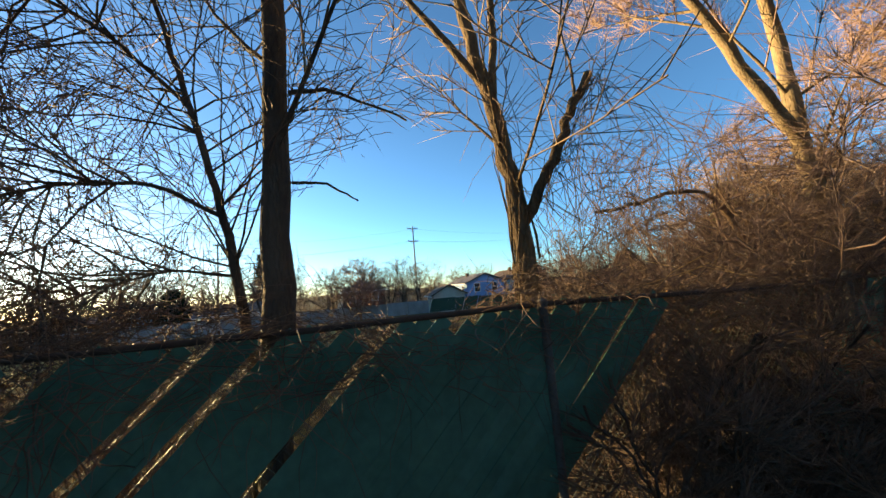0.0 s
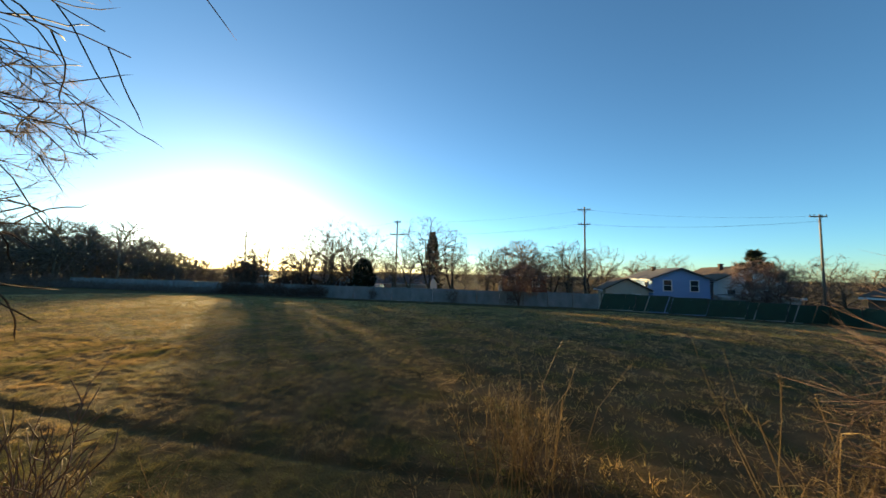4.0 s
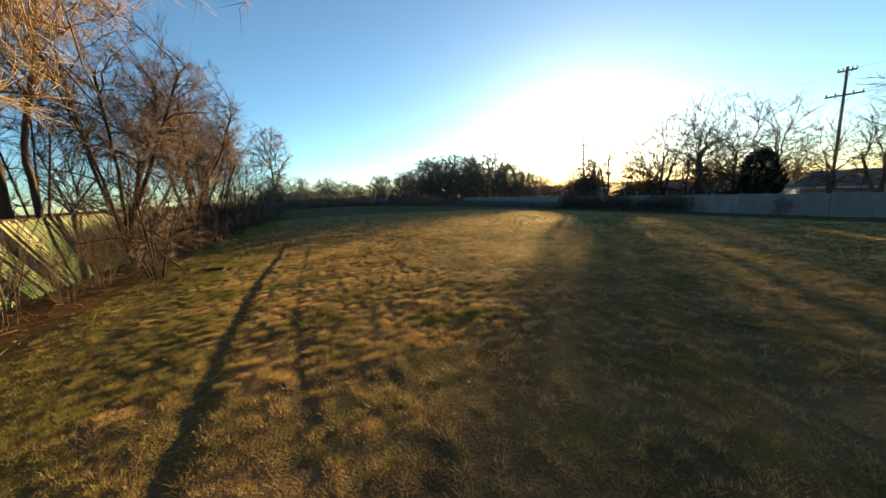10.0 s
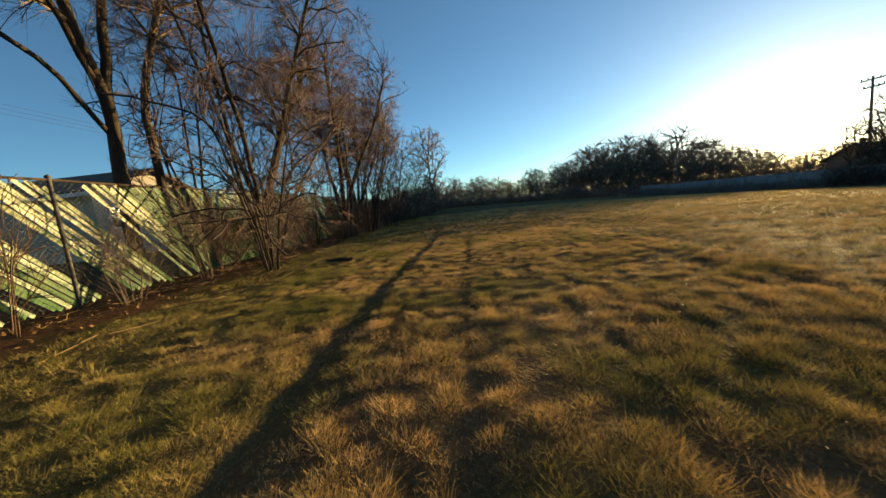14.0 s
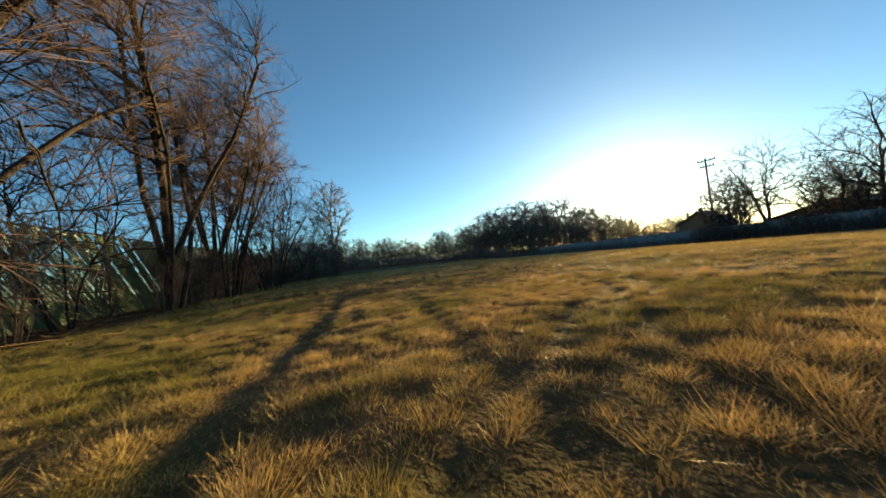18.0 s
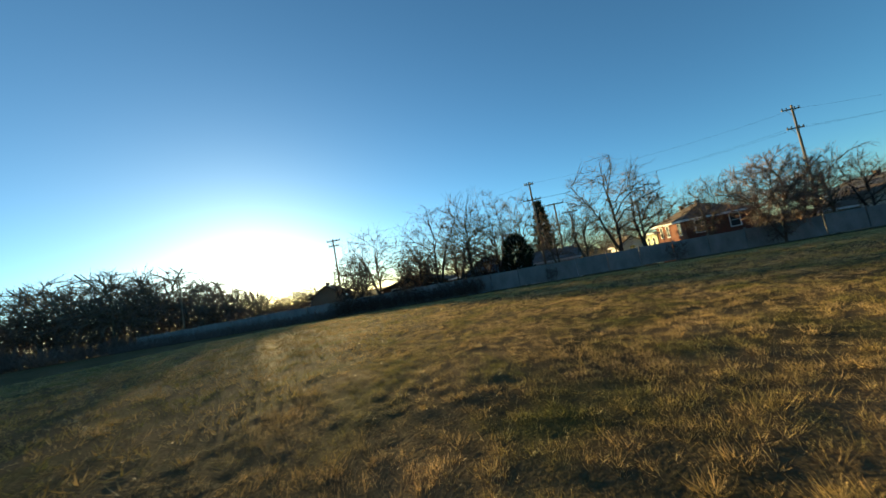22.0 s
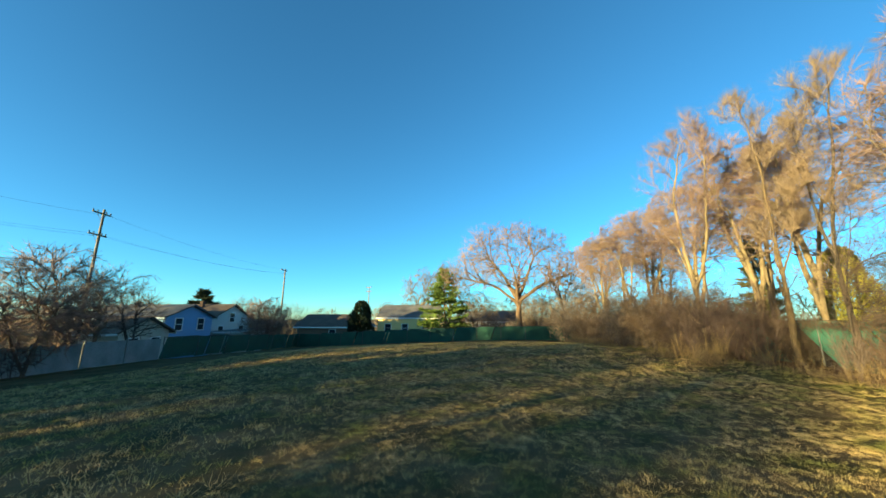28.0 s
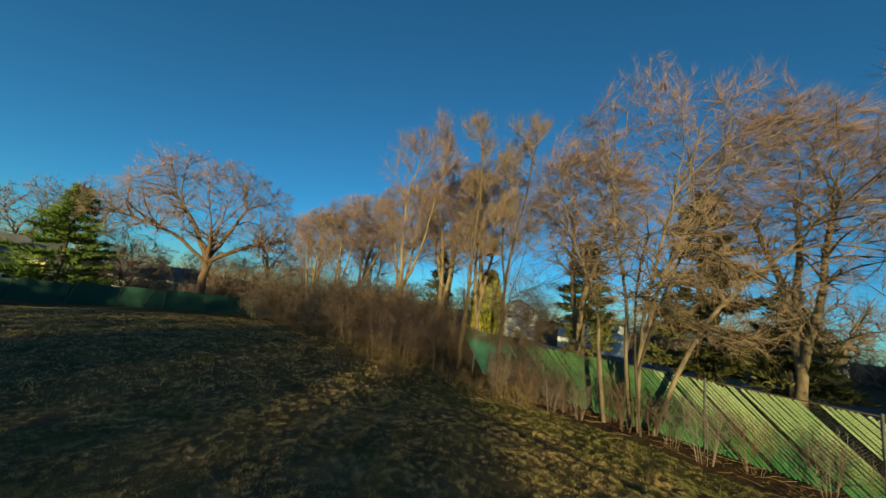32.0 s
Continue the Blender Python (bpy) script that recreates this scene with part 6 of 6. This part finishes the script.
# ---------------------------------------------------------------- grass, weeds, litter
tufts("grass", 125000, -16, 4, 1.8, 17, 12, 0.044, 0.0023, 0.04, M["blade"], "short dormant grass in tan and brown tufts", 51)
tufts("grass", 84000, -13.2, -3.2, 3.0, 8.6, 12, 0.03, 0.0016, 0.035, M["blade"], "dense short matted grass between the wheel tracks", 56, 0.55)
for k, (x0, x1, y0, y1, n) in enumerate(((-34, -16, 1.6, 32, 42000), (-16, 4, 17, 32, 26000), (4, 28, 1.6, 32, 46000))):
    tufts("grass", n, x0, x1, y0, y1, 7, 0.07, 0.0105, 0.06, M["blade"], "short dormant grass in tan and brown tufts", 52 + k)


def weed_clump(x, y, high, n, seed):
    """Upright dry stalks, some curled over at the tip, above a low brown tangle."""
    r = np.random.default_rng(seed)
    ob = empty("dry_weeds", x, y, height_at(x, y), label="tall dry straw-coloured weed stalks in the field", category="weeds", group="dry weeds")
    t, tw, low = Tubes(), Tubes(), Tubes()
    for k in range(n):
        a, q = r.uniform(0, 6.28), r.uniform(0, 0.45)
        b = np.array([math.cos(a) * q, math.sin(a) * q, -0.03])
        d = np.array([r.normal(0, 0.22), r.normal(0, 0.22), 1.0])
        h = high * r.uniform(0.35, 1.05)
        pts = [b, b + d * h * 0.35 + r.normal(0, 0.02, 3), b + d * h * 0.7 + r.normal(0, 0.03, 3), b + d * h + [r.normal(0, 0.07), r.normal(0, 0.07), 0]]
        rad = [0.0042, 0.0036, 0.003, 0.0022]
        if k % 3 == 0:
            u = np.array([r.normal(0, 0.07), r.normal(0, 0.07), 0])
            pts += [pts[-1] + u + [0, 0, 0.035], pts[-1] + u * 2 + [0, 0, 0.01], pts[-1] + u * 2.4 - [0, 0, 0.06]]
            rad += [0.002, 0.002, 0.0015]
        t.add(pts, rad, 4)
        for j in range(5):
            s = np.array(pts[1]) + (np.array(pts[3]) - pts[1]) * r.uniform(0.2, 1.0)
            e = s + [r.normal(0, 0.1), r.normal(0, 0.1), r.uniform(0.0, 0.14)]
            tw.add([s, (s + e) / 2 + [0, 0, 0.02], e], [0.002, 0.002, 0.001], 3, tip=True)
    for k in range(5 * n):
        s = np.array([r.normal(0, 0.36), r.normal(0, 0.36), r.uniform(0.0, 0.35 * high)])
        d = r.normal(0, 1, 3)
        d[2] = abs(d[2]) * 0.5
        e = s + d / np.linalg.norm(d) * r.uniform(0.12, 0.42)
        low.add([s, (s + e) / 2 + [0, 0, 0.03] + r.normal(0, 0.02, 3), e], [0.0028, 0.0024, 0.0014], 3, tip=True)
    t.link("stalks", M["straw"], ob)
    tw.link("seed_heads", M["straw"], ob)
    low.link("tangle", M["twig_brown"], ob, "brown tangled stems")["kind"] = "stuff"
    return ob


rng = random.Random(21)
for i in range(34):
    x, y = rng.uniform(4.6, 9.8), rng.uniform(2.0, 5.4)
    weed_clump(x, y, rng.uniform(0.5, 1.15) if i % 5 else 1.6, 14, 500 + i)
for i in range(18):
    x, y = rng.uniform(1.2, 4.6), rng.uniform(1.0, 3.0)
    weed_clump(x, y, rng.uniform(0.35, 0.9), 12, 560 + i)
for i in range(16):
    x = rng.uniform(14, 29)
    weed_clump(x, rng.uniform(3.5, 6.0), rng.uniform(0.4, 1.0), 12, 600 + i)
r = np.random.default_rng(77)
n = 9000
px, py = r.uniform(-22, 14, n), np.abs(r.normal(0, 0.9, n)) + r.uniform(-0.5, 0.3, n)
pz = np.array([height_at(a, b) for a, b in zip(px, py)]) + 0.012
c = np.stack([px, py, pz], -1)
u, w_ = r.normal(0, 1, (n, 3)), r.normal(0, 1, (n, 3))
u[:, 2] *= 0.3
w_[:, 2] *= 0.3
u *= (0.03 * r.uniform(0.5, 1.2, n) / np.linalg.norm(u, axis=1))[:, None]
w_ *= (0.02 * r.uniform(0.5, 1.2, n) / np.linalg.norm(w_, axis=1))[:, None]
v = np.stack([c - u, c + w_ * 0.9, c + u, c - w_], 1).reshape(-1, 3)
ob = link_mesh("fallen_leaves", v, (np.arange(n * 4).reshape(-1, 4),), M["litter"])
tagged(ob, "dry brown fallen leaves along the fence", "leaves", kind="stuff")
log = empty("fallen_log", -10.85, 3.25, height_at(-10.85, 3.25), label="dark rotten fallen log lying in the grass", category="log")
t = Tubes()
u = np.linspace(-1, 1, 9)
t.add(np.stack([0.04 * u, 0.27 * u, 0.028 + 0.008 * np.sin(u * 4 + 1)], -1), 0.046 + 0.006 * np.cos(u * 5), 12)
t.add([(0.02, 0.1, 0.05), (0.04, 0.13, 0.09), (0.05, 0.17, 0.12)], [0.016, 0.012, 0.008], 6, tip=True)
t.link("bark", M["bark_black"], log)
for e in (-1, 1):
    bm = bmesh.new()
    c = Vector((0.04 * e, 0.27 * e, 0.028 + 0.008 * math.sin(4 * e + 1)))
    bmesh.ops.create_cone(bm, cap_ends=True, segments=12, radius1=0.045, radius2=0.040, depth=0.02, matrix=Matrix.Translation(c) @ Vector((0.04 * e, 0.27 * e, 0)).to_track_quat("Z", "Y").to_matrix().to_4x4())
    part("cut_end", bm, M["bark_dark"], log)
rv = np.random.default_rng(97)
t = Tubes()
for k in range(330):
    x, y = rv.uniform(-17, 4.0), 0.25 + abs(rv.normal(0, 0.95))
    a, ln, bow = rv.uniform(0, 6.28), rv.uniform(0.15, 0.65), rv.normal(0, 0.2)
    pts = [(x + math.cos(a + bow * f) * ln * f, y + math.sin(a + bow * f) * ln * f) for f in (0.0, 0.5, 1.0)]
    t.add([(p, q, height_at(p, q) + 0.015 + g) for (p, q), g in zip(pts, np.abs(rv.normal(0, 0.03, 3)))], [0.0055, 0.0048, 0.003], 4)
ob = t.link("fallen_sticks", M["straw"])
tagged(ob, "thin pale dead sticks strewn along the fence", "sticks", kind="stuff")
